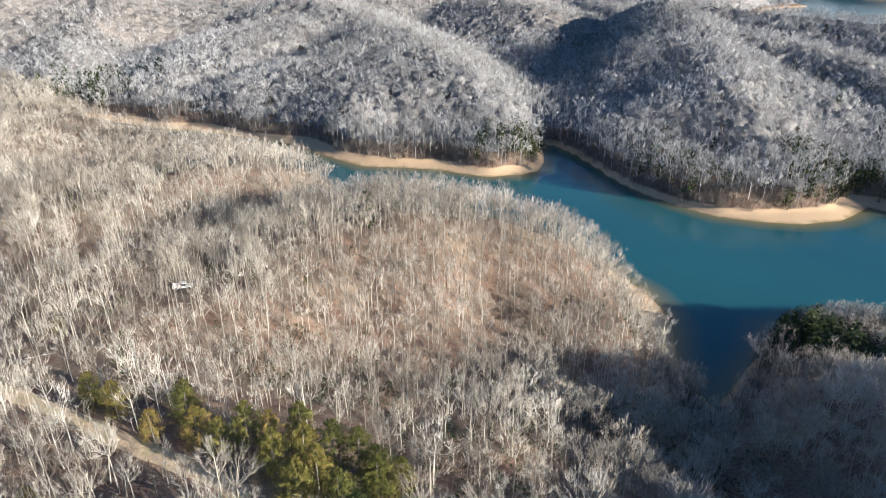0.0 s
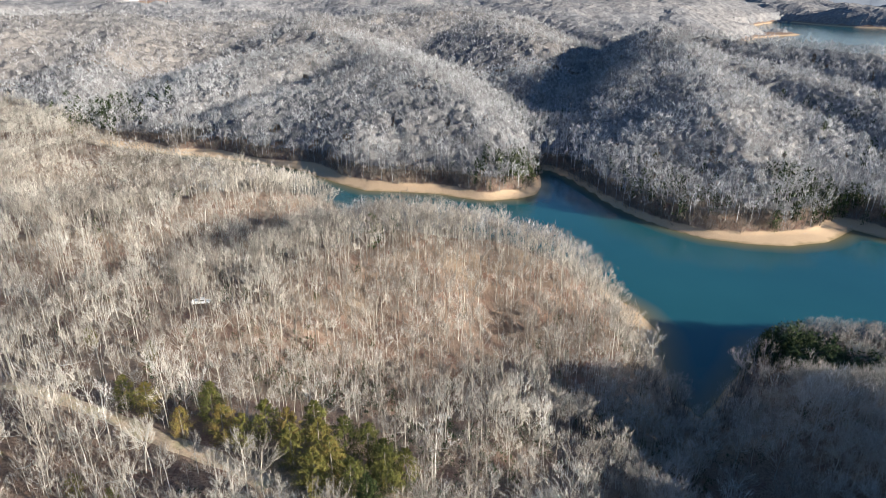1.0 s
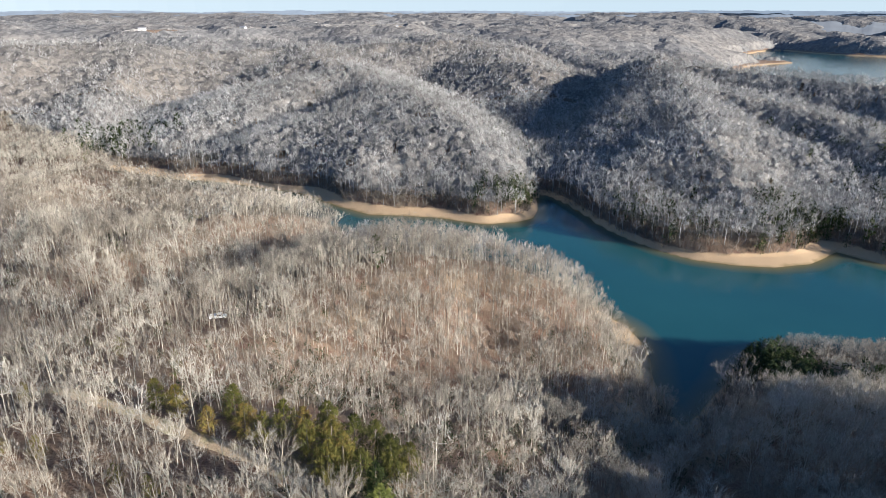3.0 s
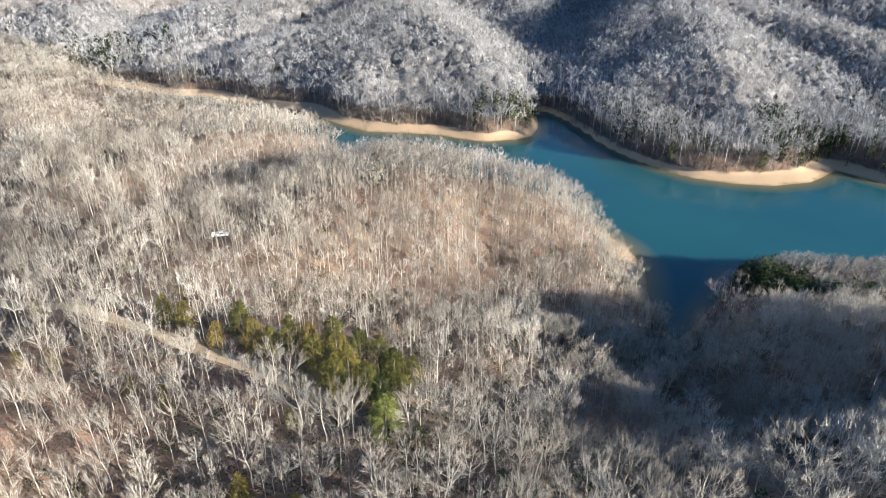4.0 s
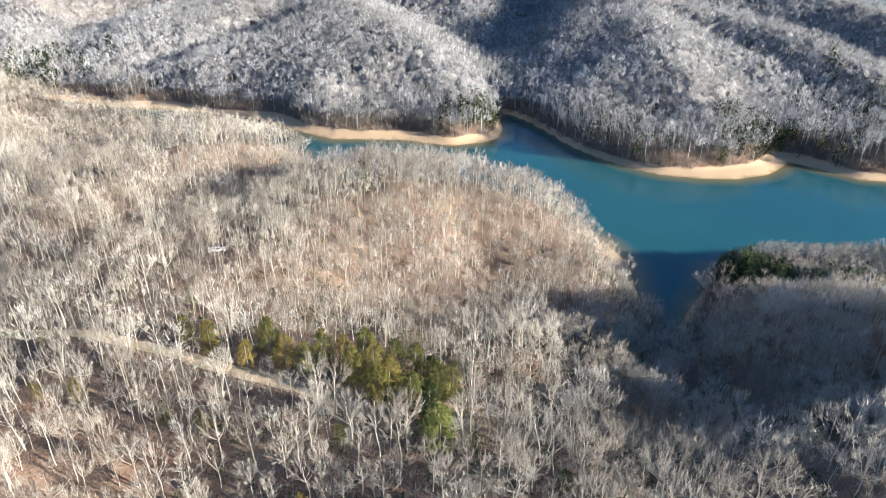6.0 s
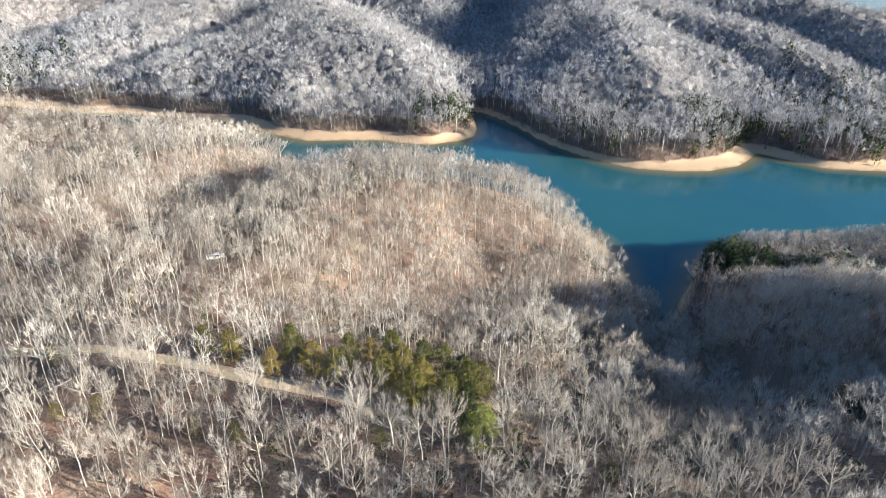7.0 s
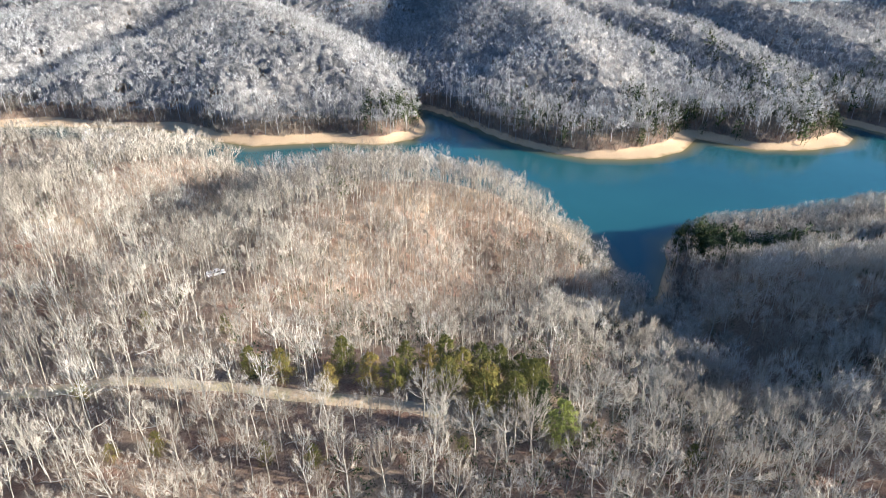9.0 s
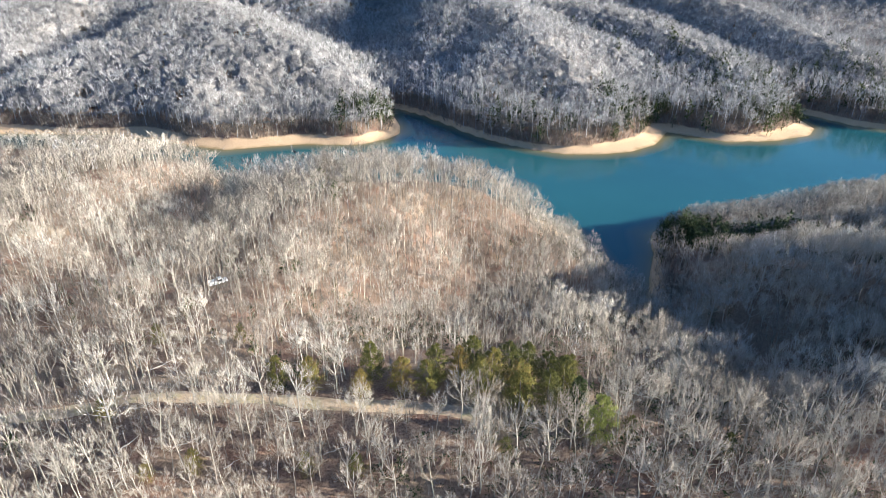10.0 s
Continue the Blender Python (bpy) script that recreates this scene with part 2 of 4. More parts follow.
def inside(x, y, ring):
    hit = np.zeros(x.shape, bool)
    for p, q in zip(ring, ring[1:] + ring[:1]):
        if p[1] != q[1]:
            hit ^= ((p[1] > y) != (q[1] > y)) & (x < p[0] + (y - p[1]) / (q[1] - p[1]) * (q[0] - p[0]))
    return hit


def from_shore(x, y):
    """Metres from the nearest shore: more than nought on land, less in the water."""
    out = np.full(x.shape, 1e9)
    for ring in (FAR_SHORE + NEAR_SHORE, BIG_LAKE):
        d, _ = to_line(x, y, ring, True)
        out = np.minimum(out, np.where(inside(x, y, ring), -d, d))
    return out


POINTS = [(195, 322), (230, 330), (60, 405), (320, 300), (91, 217), (-10, 405), (-50, 412), (-100, 460), (-200, 505), (-260, 530)]       # where the beach is widest


def land(x, y):
    far = np.hypot(x - 100, y - 350)
    main, side = np.abs(2 * value_noise(x, y, 430, 2, 3) - 1), np.abs(2 * value_noise(x, y, 190, 2, 11) - 1)
    plateau = 30 + 22 * smooth((far - 700) / 2800) + 62 * main / (main + 0.13) + 16 * (side / (side + 0.15) - 0.7) + 10 * (value_noise(x, y, 90, 2, 9) - 0.5)
    plateau = plateau - 60 * np.exp(-((x - 640) ** 2 + (y - 1000) ** 2) / 2 / 340 ** 2) - 46 * np.exp(-((x - 1350) ** 2 + (y - 2150) ** 2) / 2 / 420 ** 2)
    plateau = np.minimum(plateau, 98 + 14 * value_noise(x, y, 300, 2, 17))
    plateau = plateau - 70 * (1 - smooth((far - 560) / 320))
    k = 4.0
    heap = np.exp(np.maximum(plateau, 8 + 7 * smooth((far - 650) / 200)) / k) + np.exp(8.0 / k)
    for slope, turn, line in RIDGES.values():
        d, h = to_line(x, y, line)
        heap = heap + np.exp((h - slope * 1.12 * (np.sqrt(d * d + turn * turn) - turn)) / k)
    d, floor = to_line(x, y, RAVINE)
    ravine = floor + 0.85 * (np.sqrt(d * d + 36) - 6)
    hill = k * np.log(heap) - 1.5 + 5.0 * (value_noise(x, y, 46, 3, 21) - 0.5)
    hill = ravine - 2.0 * np.logaddexp(0, (ravine - hill) / 2.0)
    d, floor = to_line(x, y, GULLY)
    gully = floor + 0.52 * (np.sqrt(d * d + 25) - 5)
    hill = gully - 2.0 * np.logaddexp(0, (gully - hill) / 2.0)
    d = from_shore(x, y) + 3.0 * (value_noise(x, y, 22, 2, 5) - 0.5)
    wide = np.full(x.shape, 3.0)
    for px, py in POINTS:
        wide = np.maximum(wide, 3 + 14 * np.exp(-((x - px) ** 2 + (y - py) ** 2) / 1100))
    wide = wide * (1 - 0.75 * np.exp(-((x - 92) ** 2 + (y - 455) ** 2) / 2 / 42 ** 2))
    wide = wide * (1 - 0.75 * np.exp(-((x - 108) ** 2 + (y - 385) ** 2) / 2 / 26 ** 2)) * (1 - 0.75 * np.exp(-((x - 112) ** 2 + (y - 188) ** 2) / 2 / 20 ** 2))
    shore = np.where(d > 0, 2.7 * np.minimum(d / wide, 1) + (0.85 - 0.45 * smooth((far - 620) / 200)) * np.maximum(d - wide, 0), np.maximum(0.2 * d, -9))
    return shore - 2.0 * np.logaddexp(0, (shore - hill) / 2.0)


def steps(low, high, step, out_low, out_high, growth=1.05):
    mid = list(np.arange(low, high + 0.1, step))
    w, v = step, mid[0]
    while v > out_low:
        w = min(w * growth, 60)
        v -= w
        mid.insert(0, v)
    w, v = step, mid[-1]
    while v < out_high:
        w = min(w * growth, 60)
        v += w
        mid.append(v)
    return np.array(mid)


XS, YS = steps(-360, 480, 4.5, -4700, 4700), steps(-60, 700, 4.5, -1500, 4700)
GX, GY = np.meshgrid(XS, YS, indexing="ij")
GZ = land(GX, GY)


def ground_z(x, y):
    i = np.clip(np.searchsorted(XS, x) - 1, 0, len(XS) - 2)
    j = np.clip(np.searchsorted(YS, y) - 1, 0, len(YS) - 2)
    u, v = (x - XS[i]) / (XS[i + 1] - XS[i]), (y - YS[j]) / (YS[j + 1] - YS[j])
    return (GZ[i, j] * (1 - u) + GZ[i + 1, j] * u) * (1 - v) + (GZ[i, j + 1] * (1 - u) + GZ[i + 1, j + 1] * u) * v


def mesh_of(name, verts, faces, mat, tint=None, key="tint", even=False, out=None):
    """A mesh from arrays of points and of three- or four-cornered faces."""
    faces = np.ascontiguousarray(faces, dtype=np.int32)
    me = bpy.data.meshes.new(name)
    me.vertices.add(len(verts))
    me.vertices.foreach_set("co", np.ascontiguousarray(verts, dtype=np.float32).ravel())
    me.loops.add(faces.size)
    me.loops.foreach_set("vertex_index", faces.ravel())
    me.polygons.add(len(faces))
    me.polygons.foreach_set("loop_start", np.arange(len(faces), dtype=np.int32) * faces.shape[1])
    if even or out is not None:
        me.polygons.foreach_set("use_smooth", np.ones(len(faces), bool))
    else:
        me.polygons.foreach_set("use_smooth", np.zeros(len(faces), bool))
    if tint is not None:
        me.attributes.new(key, "FLOAT", "POINT").data.foreach_set("value", np.ascontiguousarray(tint, dtype=np.float32))
    me.update(calc_edges=True)
    me.validate()
    if out is not None:
        me.attributes.new("custom_normal", "FLOAT_VECTOR", "POINT").data.foreach_set("vector", np.ascontiguousarray(out, dtype=np.float32).ravel())
    me.materials.append(mat)
    return me


def grid_faces(keep):
    i, j = np.nonzero(keep)
    w = len(YS)
    return np.stack([i * w + j, (i + 1) * w + j, (i + 1) * w + j + 1, i * w + j + 1], 1)


cells = np.ones((len(XS) - 1, len(YS) - 1), bool)
ground = new("ground", mesh_of("ground", np.stack([GX, GY, GZ], -1).reshape(-1, 3), grid_faces(cells), GROUND, even=True))
tagged(ground, "wooded hills covered in brown leaf litter with tan beaches", "ground", kind="structure")

low = np.minimum(np.minimum(GZ[:-1, :-1], GZ[1:, :-1]), np.minimum(GZ[:-1, 1:], GZ[1:, 1:])) < 0.3
wet = grid_faces(low)
used, index = np.unique(wet, return_inverse=True)
flat = np.stack([GX, GY, np.zeros_like(GX)], -1).reshape(-1, 3)[used]
depth = np.clip(-GZ.reshape(-1)[used] / 6.0, 0, 1)
water = new("water", mesh_of("water", flat, index.reshape(wet.shape), WATER, depth, "depth", True))
tagged(water, "calm teal lake water with faint ripples", "lake", kind="structure")

# ---- trees ----
rng = np.random.default_rng(7)


class Shape:
    """Points and triangles of one part, gathered piece by piece."""

    def __init__(self):
        self.v, self.f, self.out, self.n = [], [], [], 0

    def add(self, v, f, out=None):
        self.v.append(np.asarray(v, float))
        self.out.append(np.zeros((len(v), 3)) if out is None else np.asarray(out, float))
        self.f.append(np.asarray(f, int) + self.n)
        self.n += len(v)

    def arrays(self):
        return np.concatenate(self.v), np.concatenate(self.f), np.concatenate(self.out)


def tube(shape, line, radii, sides):
    """A tapered limb along a line of points, ending in a point."""
    line = np.asarray(line, float)
    rings, outs = [], []
    for k in range(len(line) - 1):
        way = line[min(k + 1, len(line) - 1)] - line[max(k - 1, 0)]
        way = way / (np.linalg.norm(way) + 1e-9)
        a = np.cross(way, (0.31, 0.95, 0.05) if abs(way[2]) > 0.6 else (0, 0, 1))
        a = a / np.linalg.norm(a)
        b = np.cross(way, a)
        ang = np.arange(sides) * 2 * math.pi / sides
        outs.append(np.outer(np.cos(ang), a) + np.outer(np.sin(ang), b))
        rings.append(line[k] + radii[k] * outs[-1])
    v = np.concatenate(rings + [line[-1:]])
    f = []
    for k in range(len(rings) - 1):
        for s in range(sides):
            p, q = k * sides + s, k * sides + (s + 1) % sides
            f += [(p, q, q + sides), (p, q + sides, p + sides)]
    base, tip = (len(rings) - 1) * sides, len(v) - 1
    f += [(base + s, base + (s + 1) % sides, tip) for s in range(sides)]
    shape.add(v, f, np.concatenate(outs + [way[None]]))


def blades(shape, starts, ends, widths, outward, r):
    """Twigs and sprays: one slim triangle each, its broad side turned out of the crown, shaded as round."""
    way = ends - starts
    outward = outward / (np.linalg.norm(outward, axis=1, keepdims=True) + 1e-9)
    side = np.cross(way, outward + np.array((0, 0, 0.5)) + r.normal(0, 0.3, way.shape))
    side = side / (np.linalg.norm(side, axis=1, keepdims=True) + 1e-9) * np.asarray(widths).reshape(-1, 1) / 2
    v = np.stack([starts - side, starts + side, ends], 1).reshape(-1, 3)
    face = np.cross(side, way)
    out = 0.55 * outward + face / (np.linalg.norm(face, axis=1, keepdims=True) + 1e-9) + r.normal(0, 0.1, way.shape)
    shape.add(v, np.arange(len(v)).reshape(-1, 3), np.repeat(out / np.linalg.norm(out, axis=1, keepdims=True), 3, axis=0))


# by level, from the finest tree to the coarsest: trunk joints and sides, boughs, branches to a bough, twigs to a branch, and the width and length of twigs
TRUNK_JOINTS, TRUNK_SIDES = (7, 4, 3, 2, 2, 2), (6, 3, 3, 3, 3, 3)
BOUGH_COUNT, BRANCH_COUNT, TWIG_COUNT = (9, 6, 5, 4, 4, 3), (4, 3, 3, 2, 2, 1), (20, 12, 8, 6, 4, 4)
TWIG_WIDE, BRANCH_WIDE, BOUGH_WIDE = (0.030, 0.063, 0.105, 0.19, 0.40, 1.0), (0.0, 0.06, 0.09, 0.14, 0.2, 0.4), (0.0, 0.0, 0.12, 0.16, 0.25, 0.45)
TWIG_LONG = (1.25, 1.3, 1.7, 1.9, 2.0, 2.4)


def unit(v):
    return v / (np.linalg.norm(v) + 1e-9)


def bare_tree(r, level, lean=0.0, lush=1.0):
    """A leafless broadleaf tree fifteen metres tall, as trunk, boughs and twigs: boughs rise steeply from the trunk, fork, and end in brushes of twigs that turn upwards."""
    h = 15.0
    trunk, limbs, twigs = Shape(), Shape(), Shape()
    n = TRUNK_JOINTS[level]
    t = np.linspace(0, 1, n)
    bend = np.cumsum(r.normal(0, 0.13, (n, 2)), 0) * (t[:, None] > 0) + np.outer(t ** 1.3, (lean, 0)) * h
    spine = np.column_stack([bend, t * h * (0.80 if lush == 1 else 0.62)])
    spine[0, 2] = -0.6
    tube(trunk, spine, 0.125 * (1.12 - t) ** 0.8 + 0.012, TRUNK_SIDES[level])
    top = spine[-1, 2]

    def along(z):
        return np.array([np.interp(z, spine[:, 2], spine[:, c]) for c in range(3)])

    fork = h * (r.uniform(0.32, 0.48) if lush == 1 else r.uniform(0.22, 0.34))
    heart = along(h * r.uniform(0.56, 0.64)) + np.append(r.normal(0, 0.4, 2), 0)
    wide = r.uniform(3.0, 4.5) if lush == 1 else r.uniform(3.4, 4.5)
    high, low = (h - 0.8 - heart[2]) * r.uniform(0.92, 1.04), 0.24 * h * r.uniform(0.7, 1.1)
    lobe, lobe_turn = r.uniform(0.0, 0.25), r.uniform(0, 6.28)

    def dome(d, s):
        side = 1 + lobe * math.cos(2 * math.atan2(d[1], d[0]) + lobe_turn)
        return heart + s * d * np.array((wide * side, wide * side, high if d[2] > 0 else low))

    ends = []
    turn = r.uniform(0, 6.28)
    boughs = BOUGH_COUNT[level] + (2 if lush > 1 else 0)
    for k in range(boughs):
        turn += 2.4 + r.normal(0, 0.3)
        up = 0.94 - 1.0 * (k + 0.3) / boughs
        d = unit(np.array((math.cos(turn) * math.sqrt(1 - up * up), math.sin(turn) * math.sqrt(1 - up * up), up)) + r.normal(0, 0.12, 3))
        c = dome(d, r.uniform(0.62, 0.8))
        reach = math.hypot(*(c - heart)[:2])
        a = along(min(top * 0.96, max(fork, c[2] - 1.7 * reach - 1.2)))
        b = a + (c - a) * 0.5 + np.array((d[0], d[1], -0.5)) * 0.20 * reach
        thick = 0.06 * (0.65 + 0.35 * r.uniform()) / lush ** 0.3
        if level == 0:
            tube(limbs, [a, b, c], [thick, thick * 0.65, 0.02], 4)
        elif level == 1:
            tube(limbs, [a, b, c], [thick, thick * 0.7, 0.02], 3)
        else:
            ends.append((a, c, BOUGH_WIDE[level]))
        grown = unit(c - b)
        for m in range(BRANCH_COUNT[level]):
            q = r.uniform(0.35, 0.95)
            p = a + (b - a) * q * 2 if q < 0.5 else b + (c - b) * (q - 0.5) * 2
            e = dome(unit(d + r.normal(0, 0.34, 3)), r.uniform(0.74, 0.96))
            if e[2] < p[2] + 0.3:
                e[2] = p[2] + r.uniform(0.3, 0.9)
            middle = (p + e) / 2 + (e - p) * np.array((0.14, 0.14, -0.12)) + r.normal(0, 0.1, 3)
            if level == 0:
                tube(limbs, [p, middle, e], [0.03, 0.02, 0.006], 3)
            else:
                ends.append((p, e, BRANCH_WIDE[level]))
            way = unit(unit(e - p) + 0.5 * grown)
            for _ in range(int(TWIG_COUNT[level] * min(lush, 2.0))):
                q = p + (e - p) * (1 - 0.65 * r.uniform() ** 1.4) + r.normal(0, 0.32, 3) * (level > 0)
                d2 = unit(way * 0.7 + np.array((0, 0, 0.5)) + r.normal(0, 0.4, 3))
                ends.append((q, q + d2 * TWIG_LONG[level] * r.uniform(0.6, 1.25), TWIG_WIDE[level] * r.uniform(0.7, 1.3)))
    start, end = np.array([q[0] for q in ends]), np.array([q[1] for q in ends])
    blades(twigs, start, end, np.array([q[2] for q in ends]), (start + end) / 2 - heart + np.array((0, 0, 1.0)), r)
    return trunk, limbs, twigs


def joined(*shapes):
    s = Shape()
    for x in shapes:
        if x.n:
            s.add(*x.arrays())
    return s.arrays()


def stand(name, spots, templates, mat, label, heights, tints, base=15.0, group="", broad=1.0):
    """A wood of trees too many to count, as one mesh."""
    n = len(spots)
    pick = rng.integers(0, len(templates), n)
    turn, size, wide = rng.uniform(0, 6.283, n), heights / base, rng.uniform(0.85, 1.2, n) * broad
    vs, fs, ts, ns, count = [], [], [], [], 0
    for k, (v, f, out) in enumerate(templates):
        who = np.nonzero(pick == k)[0]
        if not len(who):
            continue
        c, s, z, w = np.cos(turn[who])[:, None], np.sin(turn[who])[:, None], size[who][:, None], wide[who][:, None]
        x = (v[None, :, 0] * c - v[None, :, 1] * s) * z * w + spots[who, 0][:, None]
        y = (v[None, :, 0] * s + v[None, :, 1] * c) * z * w + spots[who, 1][:, None]
        zz = v[None, :, 2] * z + spots[who, 2][:, None]
        vs.append(np.stack([x, y, zz], -1).reshape(-1, 3))
        ns.append(np.stack([out[None, :, 0] * c - out[None, :, 1] * s, out[None, :, 0] * s + out[None, :, 1] * c, np.broadcast_to(out[None, :, 2], x.shape)], -1).reshape(-1, 3))
        fs.append((f[None] + (np.arange(len(who)) * len(v))[:, None, None]).reshape(-1, 3) + count)
        ts.append(np.repeat(tints[who], len(v)))
        count += len(who) * len(v)
    ob = new(name, mesh_of(name, np.concatenate(vs), np.concatenate(fs), mat, np.concatenate(ts), out=np.concatenate(ns)))
    return tagged(ob, label, "trees", group, "stuff")


def scatter(x0, x1, y0, y1, gap, test):
    """Spots on a loose grid over a stretch of the plan, on dry land."""
    nx, ny = int((x1 - x0) / gap), int((y1 - y0) / gap)
    x, y = np.meshgrid(x0 + (np.arange(nx) + 0.5) * gap, y0 + (np.arange(ny) + 0.5) * gap, indexing="ij")
    x = (x + rng.uniform(-0.48, 0.48, x.shape) * gap).ravel()
    y = (y + rng.uniform(-0.48, 0.48, y.shape) * gap).ravel()
    z = ground_z(x, y)
    bank = 2.7 - 1.7 * np.exp(-((x - 90) ** 2 + (y - 460) ** 2) / 2 / 45 ** 2) - 1.7 * np.exp(-((x - 104) ** 2 + (y - 182) ** 2) / 2 / 24 ** 2) - 2.1 * np.exp(-((x - 112) ** 2 + (y - 375) ** 2) / 2 / 24 ** 2)
    keep = (z > bank) & test(x, y)
    return np.column_stack([x, y, z])[keep]


TRACK = [(-135, 116), (-119, 114), (-107, 110), (-96, 107.5), (-84, 102), (-70, 95.5), (-58, 89.5), (-46, 84.5), (-37, 80.5), (-30, 76)]


def sector(x, y):
    a = np.degrees(np.arctan2(x + 20, y + 60))
    return (a > -44) & (a < 56)


def distance(x, y):
    return np.hypot(x + 20, y + 30)


def clear(x, y):
    d, _ = to_line(x, y, TRACK)
    return d > 1.5 + 1.4 * value_noise(x, y, 9, 1, 4)


# cedars by the track: x, y, height, half width, warmth of colour
CEDARS = [(-66, 98, 9.0, 2.3, 0.1), (-60, 95, 9.5, 2.6, 0.2), (-51, 89, 8, 2.2, 0.3), (-47, 95, 11, 2.9, 0.0), (-42.5, 88, 10, 2.9, 0.25), (-38, 86, 9.5, 2.5, 0.1),
          (-34.5, 89.5, 11, 2.9, 0.05), (-30, 88, 10.5, 2.6, 0.3), (-25.5, 91, 11.5, 3.0, 0.0), (-23.5, 85, 11, 2.9, 0.15), (-19, 86.5, 11.5, 3.1, -0.1), (-14.5, 86, 11, 3.2, -0.05),
          (-10.5, 78, 11.5, 3.2, 0.0), (-20.3, 79, 11.5, 3.1, 0.2), (-28, 82, 11, 3.0, 0.1), (-22.5, 75, 12, 3.2, 0.1), (-16, 74.5, 11, 3.0, 0.0), (-11, 83, 10, 2.8, -0.1), (-7, 81, 10, 2.7, 0.05)]


SMALL_CEDARS = [(-36.3, 51.5, 9, 2.2, 0.35), (-25.5, 47.5, 8, 2.0, 0.25), (-98.8, 101.5, 6, 1.8, 0.3), (-65.1, 75.1, 6, 1.9, 0.2), (-56.8, 71.7, 6, 1.8, 0.15), (-83.3, 80.8, 6, 1.8, 0.25),
                (-30, 66, 5, 1.8, 0.1), (-5, 62, 6, 2.0, -0.1), (10, 52, 6, 1.9, -0.1), (-89, 128, 6, 1.9, 0.1), (-71, 121, 6, 1.8, 0.0), (-91, 81, 4.5, 1.5, 0.3)]


def open_to_cedars(x, y):
    """Bare trees keep away from the cedars, and from their sunny side."""
    keep = np.ones(x.shape, bool)
    for cx, cy, h, w, _ in CEDARS + [(-11.3, 63.5, 11.5, 3.8, 0)] + SMALL_CEDARS[:2]:
        keep &= np.hypot(x - cx, y - cy) > w + 0.8
        keep &= np.hypot(x - cx - 0.5, y - cy + 4.5) > w + 1.0
    for cx, cy, h, w, _ in SMALL_CEDARS:
        keep &= np.hypot(x - cx, y - cy + 0.8) > w
    return keep


def wood_tint(x, y):
    """Paler and warmer woods by turns over the hills."""
    return np.clip(0.5 - 0.38 * np.exp(-((x + 150) ** 2 / 2 / 100 ** 2 + (y - 235) ** 2 / 2 / 130 ** 2)) + 0.9 * (value_noise(x, y, 90, 2, 31) - 0.5) + rng.normal(0, 0.36, len(x)), 0, 1)


def front(x, y):
    """The stretch of the near ridge where every tree is a thing of its own."""
    return (x > -112) & (x < 48) & (y > 34) & (y < 92 - 0.16 * (x + 112)) & (y > 46 - 0.1 * (x + 112))


front_spots = scatter(-115, 50, 30, 100, 4.75, lambda x, y: front(x, y) & clear(x, y) & open_to_cedars(x, y))[:310]
near_kinds = [joined(*bare_tree(rng, 1, rng.normal(0, 0.03))) for _ in range(12)]
lush_kinds = [joined(*bare_tree(rng, 1, rng.normal(0, 0.03), 2.4)) for _ in range(10)]
shore_kinds = [joined(*bare_tree(rng, 2)) for _ in range(12)]
mid_kinds = [joined(*bare_tree(rng, 3)) for _ in range(10)]
def cleared(x, y):
    """Open ground round the far houses and their field."""
    open_land = np.zeros(x.shape, bool)
    for name in ("home_west", "home_middle", "field_hill"):
        open_land |= to_line(x, y, RIDGES[name][2])[0] < 42
    return open_land


def facing(x, y):
    """How far the land turns towards the near ridge: less than nought on the back slopes."""
    dx = (ground_z(x + 6, y) - ground_z(x - 6, y)) / 12
    dy = (ground_z(x, y + 6) - ground_z(x, y - 6)) / 12
    vx, vy, vz = -20 - x, -30 - y, 136 - ground_z(x, y)
    return (vz - dx * vx - dy * vy) / np.sqrt(1 + dx * dx + dy * dy) / np.sqrt(vx * vx + vy * vy + vz * vz)


broad_kinds = [joined(*bare_tree(rng, 4)) for _ in range(8)]
far_kinds = [joined(*bare_tree(rng, 4)) for _ in range(8)]


def tall(x, y):
    """Trees are lower on the dry near ridge and taller by the water."""
    near = np.exp(-((x + 35) ** 2 + (y - 70) ** 2) / 2 / 55 ** 2)
    point = np.exp(-((x - 180) ** 2 + (y - 170) ** 2) / 2 / 50 ** 2)
    rim = np.exp(-to_line(x, y, RIDGES["right_shoulder"][2][:4])[0] ** 2 / 2 / 9 ** 2)
    cove = np.exp(-((x - 70) ** 2 + (y - 150) ** 2) / 2 / 20 ** 2)
    return (17.0 - 4.0 * near - 6.0 * cove - 8.5 * point * (1 - rim) + 1.0 * rim) * rng.uniform(0.62, 1.2, len(x))


def on_point(x, y):
    """The narrow point east of the cove."""
    return (x > 114) & (x < 365) & (y > 100) & (to_line(x, y, RIDGES["right_point"][2])[0] < 135) & (beside_point(x, y) < 24)


def beside_point(x, y):
    """Metres to the cove's side of the point's crest."""
    return -0.77 * (x - 138) - 0.64 * (y - 180)


near_spots = scatter(-230, 330, 10, 300, 4.65, lambda x, y: sector(x, y) & (distance(x, y) < 285) & clear(x, y) & open_to_cedars(x, y) & ~front(x, y) & (value_noise(x, y, 11, 2, 14) > 0.24) & ~on_point(x, y))
apart = smooth((near_spots[:, 0] + 5) / 40) * smooth((165 - near_spots[:, 1]) / 50)
open_slope = np.exp(-(near_spots[:, 0] - 12) ** 2 / 2 / 36 ** 2 - (near_spots[:, 1] - 166) ** 2 / 2 / 26 ** 2)
